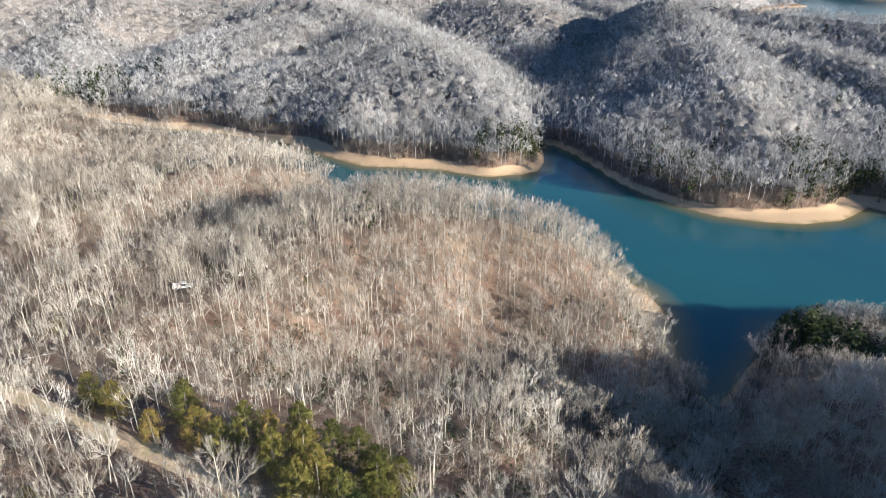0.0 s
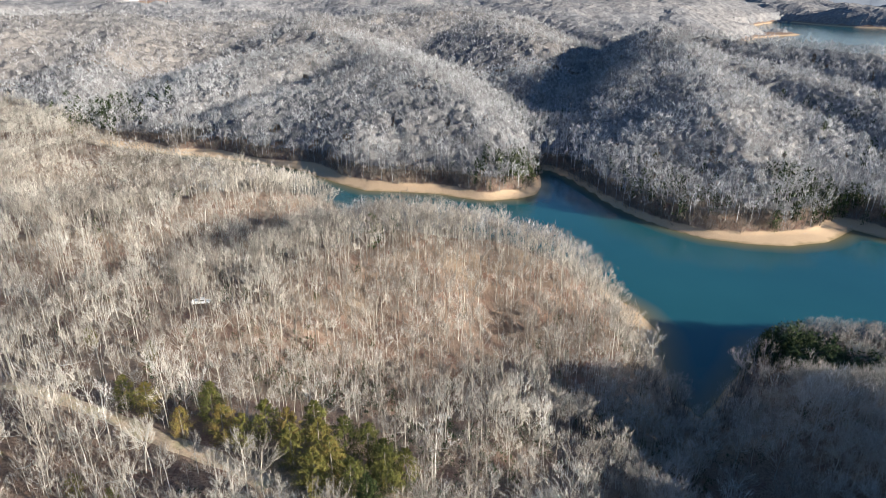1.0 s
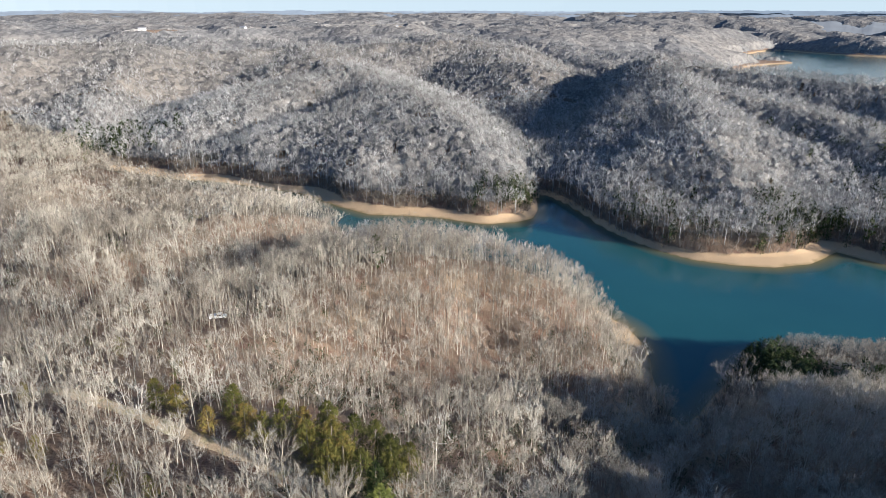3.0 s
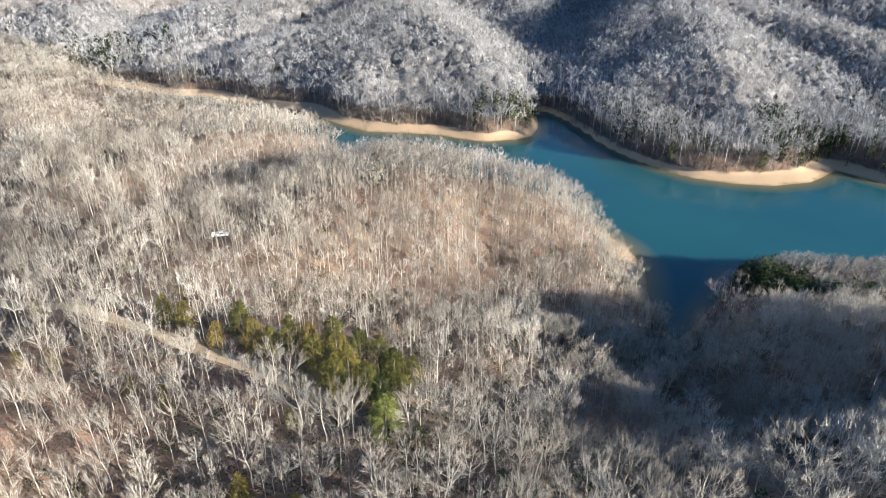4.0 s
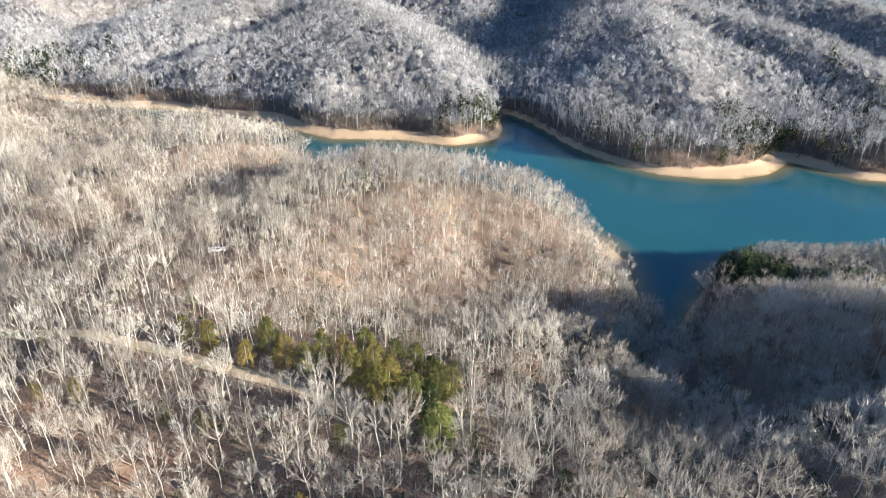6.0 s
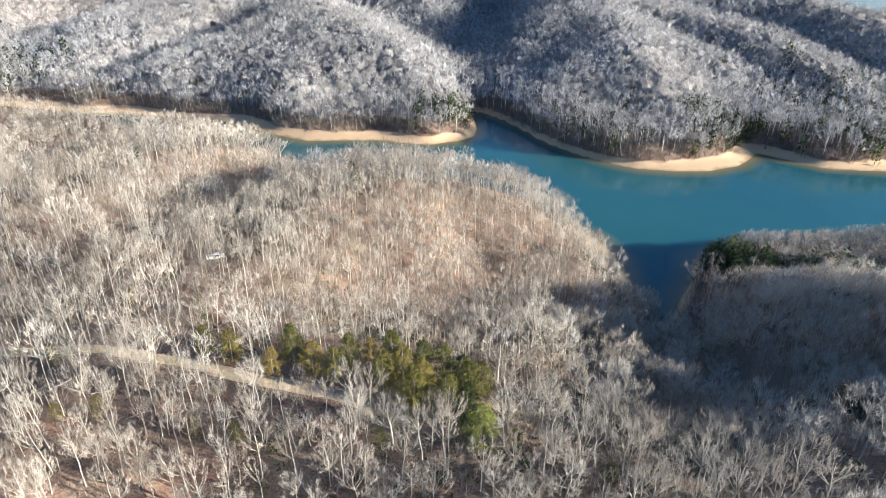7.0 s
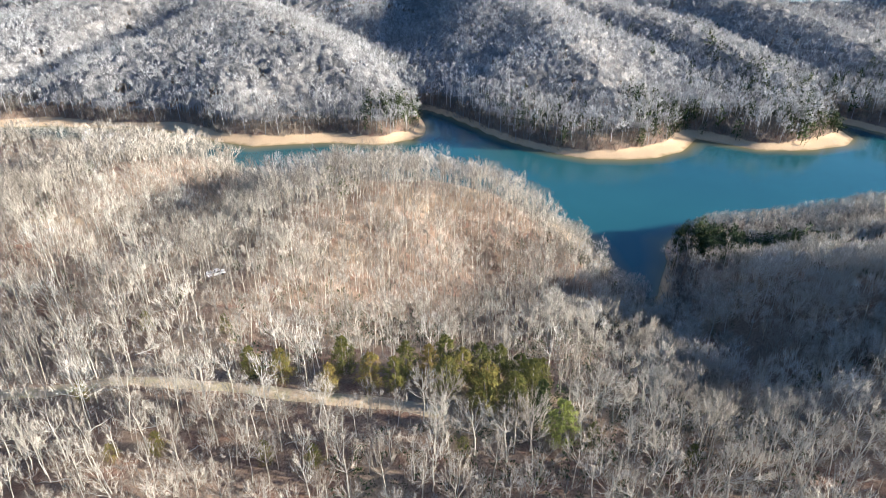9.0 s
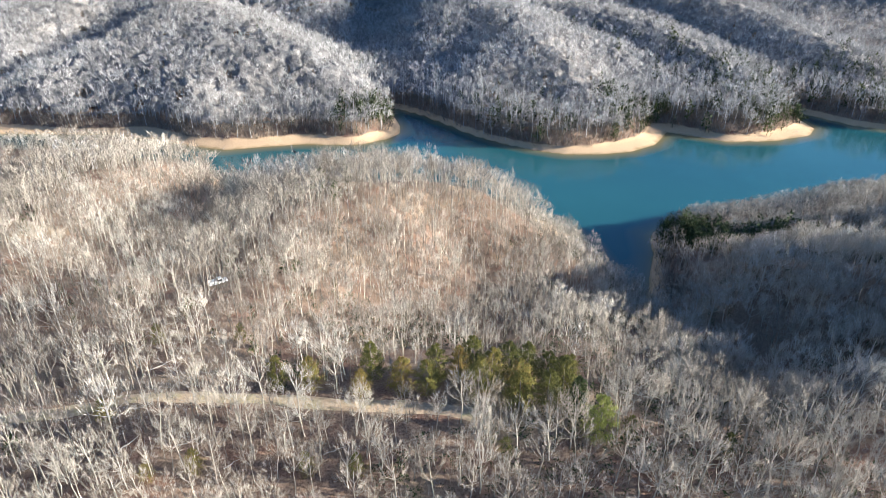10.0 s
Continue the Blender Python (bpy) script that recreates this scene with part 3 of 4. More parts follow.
keep = (rng.uniform(0, 1, len(near_spots)) > 0.58 * apart * (1 - smooth((near_spots[:, 0] - 72) / 22))) & (rng.uniform(0, 1, len(near_spots)) > 0.5 * open_slope)
near_spots, apart = near_spots[keep], apart[keep]
broad = 1 + 0.2 * apart
high, tint = tall(near_spots[:, 0], near_spots[:, 1]), wood_tint(near_spots[:, 0], near_spots[:, 1])
lush = (apart > 0.3) & (near_spots[:, 0] < 150)
stand("bare_wood", near_spots[~lush], near_kinds, BARK, "leafless grey hardwood forest on brown leaf-covered slopes", high[~lush], tint[~lush], broad=broad[~lush])
stand("bare_wood", near_spots[lush], lush_kinds, BARK, "round-crowned leafless hardwoods above a shaded ravine", high[lush], np.clip(tint[lush] + 0.15, 0, 1), broad=broad[lush])
point_spots = scatter(114, 365, 100, 215, 3.5, lambda x, y: sector(x, y) & on_point(x, y) & ((x > 133) | (rng.uniform(0, 1, x.shape) < 0.3)) & ((beside_point(x, y) < 2) | (beside_point(x, y) > 17) | (rng.uniform(0, 1, x.shape) < 0.3)))
stand("bare_wood", point_spots, shore_kinds, BARK, "close-grown leafless trees on a narrow wooded point", np.clip(7.0 + 0.055 * (point_spots[:, 0] - 125), 7.0, 13.0) * rng.uniform(0.85, 1.15, len(point_spots)), wood_tint(point_spots[:, 0], point_spots[:, 1]), broad=1.35)
bowl_spots = scatter(-70, 75, 125, 240, 5.2, lambda x, y: (value_noise(x, y, 15, 2, 24) > 0.36) & (ground_z(x, y) < 42))
stand("bare_wood", bowl_spots, shore_kinds, BARK, "thin grey leafless trees on a bowl-shaped slope of red-brown leaves", rng.uniform(9.0, 14.0, len(bowl_spots)), np.clip(wood_tint(bowl_spots[:, 0], bowl_spots[:, 1]) + 0.15, 0, 1), broad=0.85)
MID_GAP = 6.7
mid_spots = scatter(-620, 900, 150, 860, MID_GAP, lambda x, y: sector(x, y) & (distance(x, y) >= 285) & (distance(x, y) < 860) & ~on_point(x, y))
turned = facing(mid_spots[:, 0], mid_spots[:, 1])
across = distance(mid_spots[:, 0], mid_spots[:, 1]) < 500
home = (mid_spots[:, 0] < -50) & (mid_spots[:, 1] < 370 - 0.75 * (mid_spots[:, 0] + 62))
shown = turned > -0.12
mid_high = 18.0 * rng.uniform(0.7, 1.15, len(mid_spots)) * (1 - 0.26 * (mid_spots[:, 0] < -150) * (mid_spots[:, 1] > 330) * (mid_spots[:, 1] < 500))
for chosen, kinds, mat, label in ((home & shown, shore_kinds, BARK, "leafless tan-grey hardwood forest on a long wooded ridge"), (~home & shown & across, shore_kinds, HAZED_TWIG, "leafless grey hardwood forest covering hills across the lake"),
                                  (~home & shown & ~across, mid_kinds, HAZED_TWIG, "leafless grey hardwood forest covering hills across the lake"), (~shown, broad_kinds, HAZED_TWIG, "leafless grey forest on the back slopes of the hills")):
    spots = mid_spots[chosen]
    stand("bare_wood", spots, kinds, mat, label, mid_high[chosen], np.clip(wood_tint(spots[:, 0], spots[:, 1]) - 0.22 * (mat == BARK), 0, 1), broad=1.3)
far_spots = scatter(-1100, 1500, 300, 1450, 11.8, lambda x, y: sector(x, y) & (distance(x, y) >= 860) & (distance(x, y) < 1450) & (facing(x, y) > -0.1) & ~cleared(x, y))
stand("bare_wood", far_spots, far_kinds, HAZED_TWIG, "leafless grey-brown forest on distant rolling hills", 18.5 * rng.uniform(0.7, 1.1, len(far_spots)), 0.65 * wood_tint(far_spots[:, 0], far_spots[:, 1]))
dim_kinds = [joined(*bare_tree(rng, 5)) for _ in range(8)]
dim_spots = scatter(-1900, 2400, 600, 2600, 24.0, lambda x, y: sector(x, y) & (distance(x, y) >= 1450) & (distance(x, y) < 2600) & (facing(x, y) > -0.05) & ~cleared(x, y))
stand("bare_wood", dim_spots, dim_kinds, HAZED_TWIG, "leafless grey forest on far hills near the horizon", 18.0 * rng.uniform(0.7, 1.1, len(dim_spots)), 0.55 * wood_tint(dim_spots[:, 0], dim_spots[:, 1]))
rear_spots = scatter(-150, 70, -70, 34, 6.0, lambda x, y: (y < 10) | ~sector(x, y))
stand("bare_wood", rear_spots, mid_kinds, BARK, "leafless hardwood forest on the top of the near ridge", 13.0 * rng.uniform(0.8, 1.15, len(rear_spots)), wood_tint(rear_spots[:, 0], rear_spots[:, 1]))
# mostly out of view: added so that the hill throws deeper shade
shade_spots = scatter(60, 330, -130, 130, 5.5, lambda x, y: ~sector(x, y) & (x > 62 - 0.1 * y))
close = np.hypot(shade_spots[:, 0], shade_spots[:, 1] + 20) < 105
shade_high = (13.0 + 4.0 * smooth((shade_spots[:, 1] - 10) / 30)) * rng.uniform(0.8, 1.1, len(shade_spots))
shade_tint = wood_tint(shade_spots[:, 0], shade_spots[:, 1])
for chosen, kinds in ((close, lush_kinds), (~close, mid_kinds)):
    stand("bare_wood", shade_spots[chosen], kinds, BARK, "leafless hardwoods on a steep hill beside the cove, mostly unseen and added for shade", shade_high[chosen], shade_tint[chosen])


def canopy_material(name, dim, mid, light):
    """Crowns of leafless trees run together: rounded tops some eight metres across, with a grain of twigs."""
    m, nt, bsdf = material(name)
    fine, slow = place_noise(nt, 0.55, 4, 0.75), place_noise(nt, 0.008, 2)
    where = node(nt, "ShaderNodeNewGeometry")
    cells = node(nt, "ShaderNodeTexVoronoi")
    cells.inputs["Scale"].default_value = 0.11
    nt.links.new(where.outputs["Position"], cells.inputs["Vector"])
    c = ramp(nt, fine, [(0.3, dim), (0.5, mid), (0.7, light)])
    kind = node(nt, "ShaderNodeSeparateColor")
    nt.links.new(cells.outputs["Color"], kind.inputs[0])
    c = blend(nt, 1.0, c, ramp(nt, kind.outputs[0], [(0.0, (0.72, 0.71, 0.72)), (1.0, (1.2, 1.18, 1.14))]), "MULTIPLY")
    c = blend(nt, 0.6, c, ramp(nt, slow, [(0.4, (0.78, 0.8, 0.82)), (0.6, (1.05, 1.0, 0.94))]), "MULTIPLY")
    nt.links.new(c, bsdf.inputs["Base Color"])
    bsdf.inputs["Roughness"].default_value = 1.0
    bsdf.inputs["Specular IOR Level"].default_value = 0.0
    top = maths(nt, "SUBTRACT", maths(nt, "MULTIPLY", fine, 0.5), cells.outputs["Distance"])
    bumped(nt, bsdf, top, 0.5, 2.5)
    return m


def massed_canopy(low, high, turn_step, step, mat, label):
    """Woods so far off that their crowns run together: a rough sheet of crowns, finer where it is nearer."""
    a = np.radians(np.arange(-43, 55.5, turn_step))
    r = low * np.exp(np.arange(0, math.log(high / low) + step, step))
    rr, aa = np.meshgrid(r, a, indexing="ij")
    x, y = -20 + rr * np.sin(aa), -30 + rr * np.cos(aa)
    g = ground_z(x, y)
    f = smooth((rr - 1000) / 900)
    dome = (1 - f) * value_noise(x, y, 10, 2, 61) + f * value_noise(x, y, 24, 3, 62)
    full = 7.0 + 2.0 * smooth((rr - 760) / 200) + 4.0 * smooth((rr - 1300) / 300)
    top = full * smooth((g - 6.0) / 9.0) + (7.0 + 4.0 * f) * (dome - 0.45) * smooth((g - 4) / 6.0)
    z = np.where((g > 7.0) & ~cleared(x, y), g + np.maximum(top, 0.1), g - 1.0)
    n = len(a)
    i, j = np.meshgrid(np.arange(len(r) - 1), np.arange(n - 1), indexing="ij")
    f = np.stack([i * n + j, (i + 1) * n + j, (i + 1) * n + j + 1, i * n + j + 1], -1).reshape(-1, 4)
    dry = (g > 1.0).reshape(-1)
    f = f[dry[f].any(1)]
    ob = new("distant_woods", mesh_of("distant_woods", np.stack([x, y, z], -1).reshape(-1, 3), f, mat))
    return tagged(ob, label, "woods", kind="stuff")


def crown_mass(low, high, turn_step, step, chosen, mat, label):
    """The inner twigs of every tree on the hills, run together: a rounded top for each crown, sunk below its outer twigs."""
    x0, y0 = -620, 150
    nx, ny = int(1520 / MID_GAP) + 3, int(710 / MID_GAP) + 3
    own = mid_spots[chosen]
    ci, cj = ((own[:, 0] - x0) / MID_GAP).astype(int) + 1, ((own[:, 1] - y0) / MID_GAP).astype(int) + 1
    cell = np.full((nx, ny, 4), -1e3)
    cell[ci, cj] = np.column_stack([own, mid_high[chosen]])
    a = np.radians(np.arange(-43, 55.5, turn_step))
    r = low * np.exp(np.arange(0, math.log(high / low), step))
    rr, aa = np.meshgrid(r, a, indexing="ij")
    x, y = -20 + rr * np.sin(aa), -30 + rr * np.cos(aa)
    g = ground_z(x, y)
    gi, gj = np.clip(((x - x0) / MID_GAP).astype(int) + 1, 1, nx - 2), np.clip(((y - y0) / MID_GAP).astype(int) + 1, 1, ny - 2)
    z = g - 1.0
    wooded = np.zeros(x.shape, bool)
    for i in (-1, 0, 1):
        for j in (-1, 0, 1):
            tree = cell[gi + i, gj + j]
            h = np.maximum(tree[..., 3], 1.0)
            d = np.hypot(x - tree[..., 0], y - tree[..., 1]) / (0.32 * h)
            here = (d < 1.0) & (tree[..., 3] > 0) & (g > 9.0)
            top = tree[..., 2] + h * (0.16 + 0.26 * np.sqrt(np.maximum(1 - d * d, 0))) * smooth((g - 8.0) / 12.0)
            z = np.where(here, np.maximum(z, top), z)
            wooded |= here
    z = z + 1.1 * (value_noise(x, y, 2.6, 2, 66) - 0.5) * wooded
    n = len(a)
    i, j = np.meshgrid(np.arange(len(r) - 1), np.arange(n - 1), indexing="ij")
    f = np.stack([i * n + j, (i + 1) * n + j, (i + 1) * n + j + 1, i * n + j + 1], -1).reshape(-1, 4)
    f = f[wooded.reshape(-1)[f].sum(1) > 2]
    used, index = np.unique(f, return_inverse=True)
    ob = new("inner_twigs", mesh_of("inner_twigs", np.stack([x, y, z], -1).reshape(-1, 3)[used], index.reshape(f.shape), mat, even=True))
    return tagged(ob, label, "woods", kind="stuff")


# darker than the outer twigs: shade inside the crowns is put into the colour
crown_mass(330, 860, 0.22, 0.0040, ~home & shown, canopy_material("shade_toned_inner_twigs", (0.16, 0.154, 0.147), (0.23, 0.222, 0.212), (0.31, 0.30, 0.288)), "grey mass of inner twigs on the hills across the lake, toned dark as crown shade")
# the dark tone of this sheet stands in for shade between the crowns
massed_canopy(860, 1280, 0.2, 0.0042, canopy_material("shade_toned_underwood", (0.13, 0.12, 0.11), (0.195, 0.182, 0.169), (0.285, 0.27, 0.253)), "grey underwood between bare trees on the hills, toned dark as shade in the gaps")
# the same kind of sheet, lighter and greyed by haze in the colour
massed_canopy(1280, 4550, 0.27, 0.0062, canopy_material("hazed_massed_twigs", (0.155, 0.15, 0.146), (0.215, 0.21, 0.206), (0.29, 0.285, 0.28)), "grey leafless woods rolling over distant hills")

# ---- single trees on the near ridge ----
def thing(name, x, y, label, category, group=""):
    """An empty at a thing's base, to carry its parts."""
    ob = new(name)
    ob.matrix_world = pose(x, y, float(ground_z(np.array([x]), np.array([y]))[0]))
    return tagged(ob, label, category, group)


def part(name, shape, mat, parent, tint=0.5, label=""):
    v, f, out = shape.arrays()
    ob = new(name, mesh_of(name, v, f, mat, np.full(len(v), tint) if np.isscalar(tint) else tint, out=out if np.linalg.norm(out, axis=1).min() > 0.5 else None))
    ob.parent = parent
    return tagged(ob, label)


def single_trees():
    patterns = []
    for k in range(14):
        r = np.random.default_rng(100 + k)
        shapes = bare_tree(r, 0, r.normal(0, 0.05))
        ob = thing("bare_tree", -60, 70, "tall leafless hardwood tree with pale grey bark", "tree", "bare trees on the near ridge")
        tint = r.uniform(0.25, 0.85)
        part("trunk", shapes[0], BARK, ob, tint)
        crown = Shape()
        crown.add(*shapes[1].arrays()), crown.add(*shapes[2].arrays())
        part("crown", crown, BARK, ob, max(0.1, tint - 0.2))
        patterns.append(ob)
    spots = front_spots
    for k, (x, y, z) in enumerate(spots):
        size = FRONT_HEIGHT * rng.uniform(0.72, 1.2) / 15.0
        m = pose(x, y, z, rng.normal(0, 2.5), rng.normal(0, 2.5), rng.uniform(0, 360))
        if k < len(patterns):
            ob = patterns[k]
            ob.matrix_basis = m
        else:
            ob = copy_thing(patterns[int(rng.integers(0, len(patterns)))], m)
        ob.scale = (size * rng.uniform(0.85, 1.15) * (0.85 + 0.4 * float(smooth((x + 60) / 70))),) * 2 + (size,)


FRONT_HEIGHT = 13.0
single_trees()


def ravine_tree():
    """One broad tree that stands clear of the shade."""
    shapes = bare_tree(np.random.default_rng(131), 0, 0.0, 1.8)
    ob = thing("bare_tree", 50.5, 76.0, "large round-crowned leafless tree rising from a shaded ravine", "tree")
    part("trunk", shapes[0], BARK, ob, 0.8)
    crown = Shape()
    crown.add(*shapes[1].arrays()), crown.add(*shapes[2].arrays())
    part("crown", crown, BARK, ob, 0.75)
    ob.scale = (1.2, 1.2, 1.3)


ravine_tree()


# ---- saplings and brush under the trees ----
def bush(r):
    """A low leafless shrub of thin upright stems."""
    s = Shape()
    n = 12
    a, q = r.uniform(0, 6.28, n), r.uniform(0, 0.5, n)
    start = np.column_stack([np.cos(a) * q, np.sin(a) * q, np.full(n, -0.1)])
    end = start + np.column_stack([np.cos(a) * r.uniform(0.2, 1.1, n), np.sin(a) * r.uniform(0.2, 1.1, n), r.uniform(0.8, 2.4, n)])
    blades(s, start, end, np.full(n, 0.075), start + np.array((0, 0, 0.5)), r)
    start = start + (end - start) * r.uniform(0.3, 0.8, (n, 1))
    end = start + r.normal(0, 0.5, (n, 3)) + np.array((0, 0, 0.5))
    blades(s, start, end, np.full(n, 0.05), start + np.array((0, 0, 0.5)), r)
    return s.arrays()


sapling_spots = scatter(-115, 70, 30, 110, 3.4, lambda x, y: clear(x, y) & open_to_cedars(x, y) & (value_noise(x, y, 17, 2, 77) > 0.42))
stand("sapling", sapling_spots, shore_kinds[:6], BARK, "thin leafless saplings crowded under taller bare trees", rng.uniform(3.0, 8.0, len(sapling_spots)), rng.uniform(0.1, 0.8, len(sapling_spots)))
brush_spots = scatter(-170, 120, 26, 210, 2.9, lambda x, y: sector(x, y) & clear(x, y) & (value_noise(x, y, 13, 2, 55) > 0.46))
stand("brush", brush_spots, [bush(rng) for _ in range(8)], BRUSH, "low tangled leafless brush over brown leaf litter", rng.uniform(0.6, 1.5, len(brush_spots)), rng.uniform(0, 1, len(brush_spots)), 1.0)


def near_water(x, y):
    z = ground_z(x, y)
    return sector(x, y) & (z > 1.2) & (z < 9.5) & (y < 620) & (distance(x, y) > 150)


shore_spots = scatter(-330, 480, 150, 620, 2.6, near_water)
stand("brush", shore_spots, [bush(rng) for _ in range(8)], BRUSH, "reddish-brown brush along the edge of the beach", rng.uniform(1.2, 3.6, len(shore_spots)), rng.uniform(0, 1, len(shore_spots)), 1.0)


# ---- evergreens ----
def conifer(r, level, h, w, full=0.03):
    """An evergreen: a trunk, and a crown of many small sprays in uneven tufts."""
    trunk, crown = Shape(), Shape()
    tube(trunk, [(0, 0, -0.4), (r.normal(0, 0.1), r.normal(0, 0.1), h * 0.5), (0, 0, h * 0.97)], [0.02 * h, 0.013 * h, 0.01], (6, 3)[level > 0])
    n = (int(520 * h), 150, 64)[level]
    tufts = (90, 26, 16)[level]
    q = full + (1 - full) * (np.arange(tufts) + r.uniform(0, 1, tufts)) / tufts
    ang = np.arange(tufts) * 2.4 + r.normal(0, 0.5, tufts)
    reach = w * (1 - q ** 1.8) ** 0.75 * (0.6 + 0.4 * np.minimum(1, q * 5)) * r.uniform(0.7, 1.2, tufts) + 0.12
    who = r.integers(0, tufts, n)
    along = r.uniform(0.15, 1, n) ** 0.6
    out = np.column_stack([np.cos(ang), np.sin(ang), np.zeros(tufts)])[who]
    s = out * (reach[who] * along)[:, None] + np.column_stack([np.zeros((n, 2)), q[who] * h * 0.95 + reach[who] * along * 0.28])
    s = s + r.normal(0, 1, (n, 3)) * np.array((0.11, 0.11, 0.12)) * w * (0.45 + along[:, None] * 0.6) * (1.15 - q[who])[:, None]
    way = out * 0.6 + r.normal(0, 0.6, (n, 3)) + np.array((0, 0, 0.55))
    size = ((0.24, 0.46), (0.5, 1.0), (1.0, 1.9))[level]
    e = s + way / np.linalg.norm(way, axis=1, keepdims=True) * (r.uniform(*size, n) * (h / 10))[:, None]
    blades(crown, s, e, r.uniform(0.5, 1.0, n) * (0.15, 0.55, 0.95)[level] * h / 10, s - np.array((0, 0, 0.45 * h)) * np.array((1, 1, 1)) + np.array((0, 0, 0.1 * h)), r)
    shade = r.uniform(0, 1, tufts) * 0.35
    return trunk, crown, np.repeat(np.clip(shade[who] + r.normal(0.28, 0.10, n), 0, 1), 3)


def evergreen_thing(name, x, y, h, w, mat, warm, label, category, group, seed):
    r = np.random.default_rng(seed)
    trunk, crown, tint = conifer(r, 0, h, w)
    ob = thing(name, x, y, label, category, group)
    part("trunk", trunk, BARK, ob, 0.1, "dark reddish-brown trunk")
    part("crown", crown, mat, ob, np.clip(tint + warm, 0, 1))
    return ob


for k, (x, y, h, w, warm) in enumerate(CEDARS):
    evergreen_thing("cedar_tree", x, y, h * 0.95, w * 1.14, CEDAR, 1.6 * warm - 0.02, "dense olive-green cedar tree with rusty tips", "tree", "cedars beside the dirt track", 300 + k)
for k, (x, y, h, w, warm) in enumerate(SMALL_CEDARS):
    evergreen_thing("cedar_sapling", x, y, h, w, CEDAR, warm, "small thin yellow-green cedar among bare trees", "tree", "young cedars on the ridge", 400 + k)
evergreen_thing("pine_tree", -11.3, 63.5, 11.5, 3.8, PINE, 0.75, "broad light green pine tree beside the cedars", "tree", "", 500)
evergreen_thing("pine_tree", -12.6, 69.5, 11.5, 2.6, PINE, 0.0, "dark green pine tree beside the cedars", "tree", "", 501)

# dark laurel under the bare trees
laurel_spots = scatter(-125, 110, 24, 150, 3.6, lambda x, y: clear(x, y) & (value_noise(x, y, 21, 2, 91) > 0.55 - 0.16 * ((x > -50) & (y < 72))) & (x > -100 + 0.3 * y))
laurel_kinds = [joined(conifer(np.random.default_rng(600 + k), 2, 10.0, 7.0)[1]) for k in range(6)]
stand("evergreen_shrub", laurel_spots, laurel_kinds, PINE, "low dark green laurel thickets beneath bare trees", rng.uniform(1.5, 3.8, len(laurel_spots)), rng.uniform(0, 0.45, len(laurel_spots)), 10.0)

# evergreens mixed into the woods: centre, spread, how many, height
GROVES = [(52, 426, 11, 60, 13), (30, 420, 14, 14, 10), (-320, 612, 24, 110, 16), (150, 385, 22, 60, 12), (226, 362, 14, 80, 13), (190, 345, 22, 22, 9), (320, 335, 26, 120, 13), (345, 400, 30, 70, 14), (335, 500, 40, 60, 15), (430, 360, 40, 140, 14),
          (123, 192, 5, 44, 9), (128, 180, 6, 50, 9), (139, 164, 7, 44, 9), (155, 148, 9, 40, 9), (180, 126, 11, 36, 9), (146, 160, 9, 10, 9), (-24, 222, 4, 4, 10), (-50, 168, 8, 5, 7), (60, 600, 60, 60, 12), (-20, 150, 40, 22, 5), (-95, 150, 30, 16, 5), (-130, 250, 50, 26, 6), (60, 200, 16, 12, 7)]


def groves():
    spots, high = [], []
    for x, y, wide, n, h in GROVES:
        p = np.column_stack([x + rng.normal(0, wide, n), y + rng.normal(0, wide, n)])
        spots.append(p), high.append(np.full(n, h) * rng.uniform(0.6, 1.2, n))
    p, h = np.concatenate(spots), np.concatenate(high)
    z = ground_z(p[:, 0], p[:, 1])
    keep = z > 1.6
    p, h, z = p[keep], h[keep], z[keep]
    kinds = []
    for k in range(8):
        trunk, crown, _ = conifer(rng, 1 if k < 4 else 2, 10.0, rng.uniform(2.4, 3.4))
        kinds.append(joined(trunk, crown))
    stand("evergreen_wood", np.column_stack([p, z]), kinds[:], PINE, "dark green pines and cedars scattered through the bare forest", h, rng.uniform(0, 0.6, len(p)), 10.0)


groves()


def point_pines():
    """A close row of evergreens along the shaded flank of the point."""
    spots = scatter(112, 300, 90, 215, 3.1, lambda x, y: on_point(x, y) & ((beside_point(x, y) > 2.5) | (x < 131)) & (beside_point(x, y) < 21) & (rng.uniform(0, 1, x.shape) < np.clip(1.2 - (x - 118) / 130, 0.6, 1)))
    kinds = [joined(*conifer(np.random.default_rng(640 + k), 1, 10.0, 2.3 + 0.25 * k)[:2]) for k in range(5)]
    stand("evergreen_wood", spots, kinds, PINE, "dark green pines crowding the shaded bank of a point", rng.uniform(6.0, 9.5, len(spots)), rng.uniform(0, 0.45, len(spots)), 10.0)


point_pines()

# ---- the dirt track ----
def track_material():
    m, nt, bsdf = material("dry_dirt_and_grass")
    fine, mid = place_noise(nt, 1.6, 5, 0.7), place_noise(nt, 0.3, 3)
    dirt = ramp(nt, fine, [(0.25, (0.27, 0.19, 0.12)), (0.55, (0.46, 0.345, 0.225)), (0.8, (0.58, 0.46, 0.32))])
    grass = ramp(nt, fine, [(0.3, (0.27, 0.22, 0.12)), (0.7, (0.48, 0.40, 0.24))])
    nt.links.new(blend(nt, ramp(nt, mid, [(0.45, (0, 0, 0)), (0.6, (1, 1, 1))]), dirt, grass), bsdf.inputs["Base Color"])
    bsdf.inputs["Roughness"].default_value = 0.95
    bumped(nt, bsdf, fine, 0.6, 0.15)
    return m


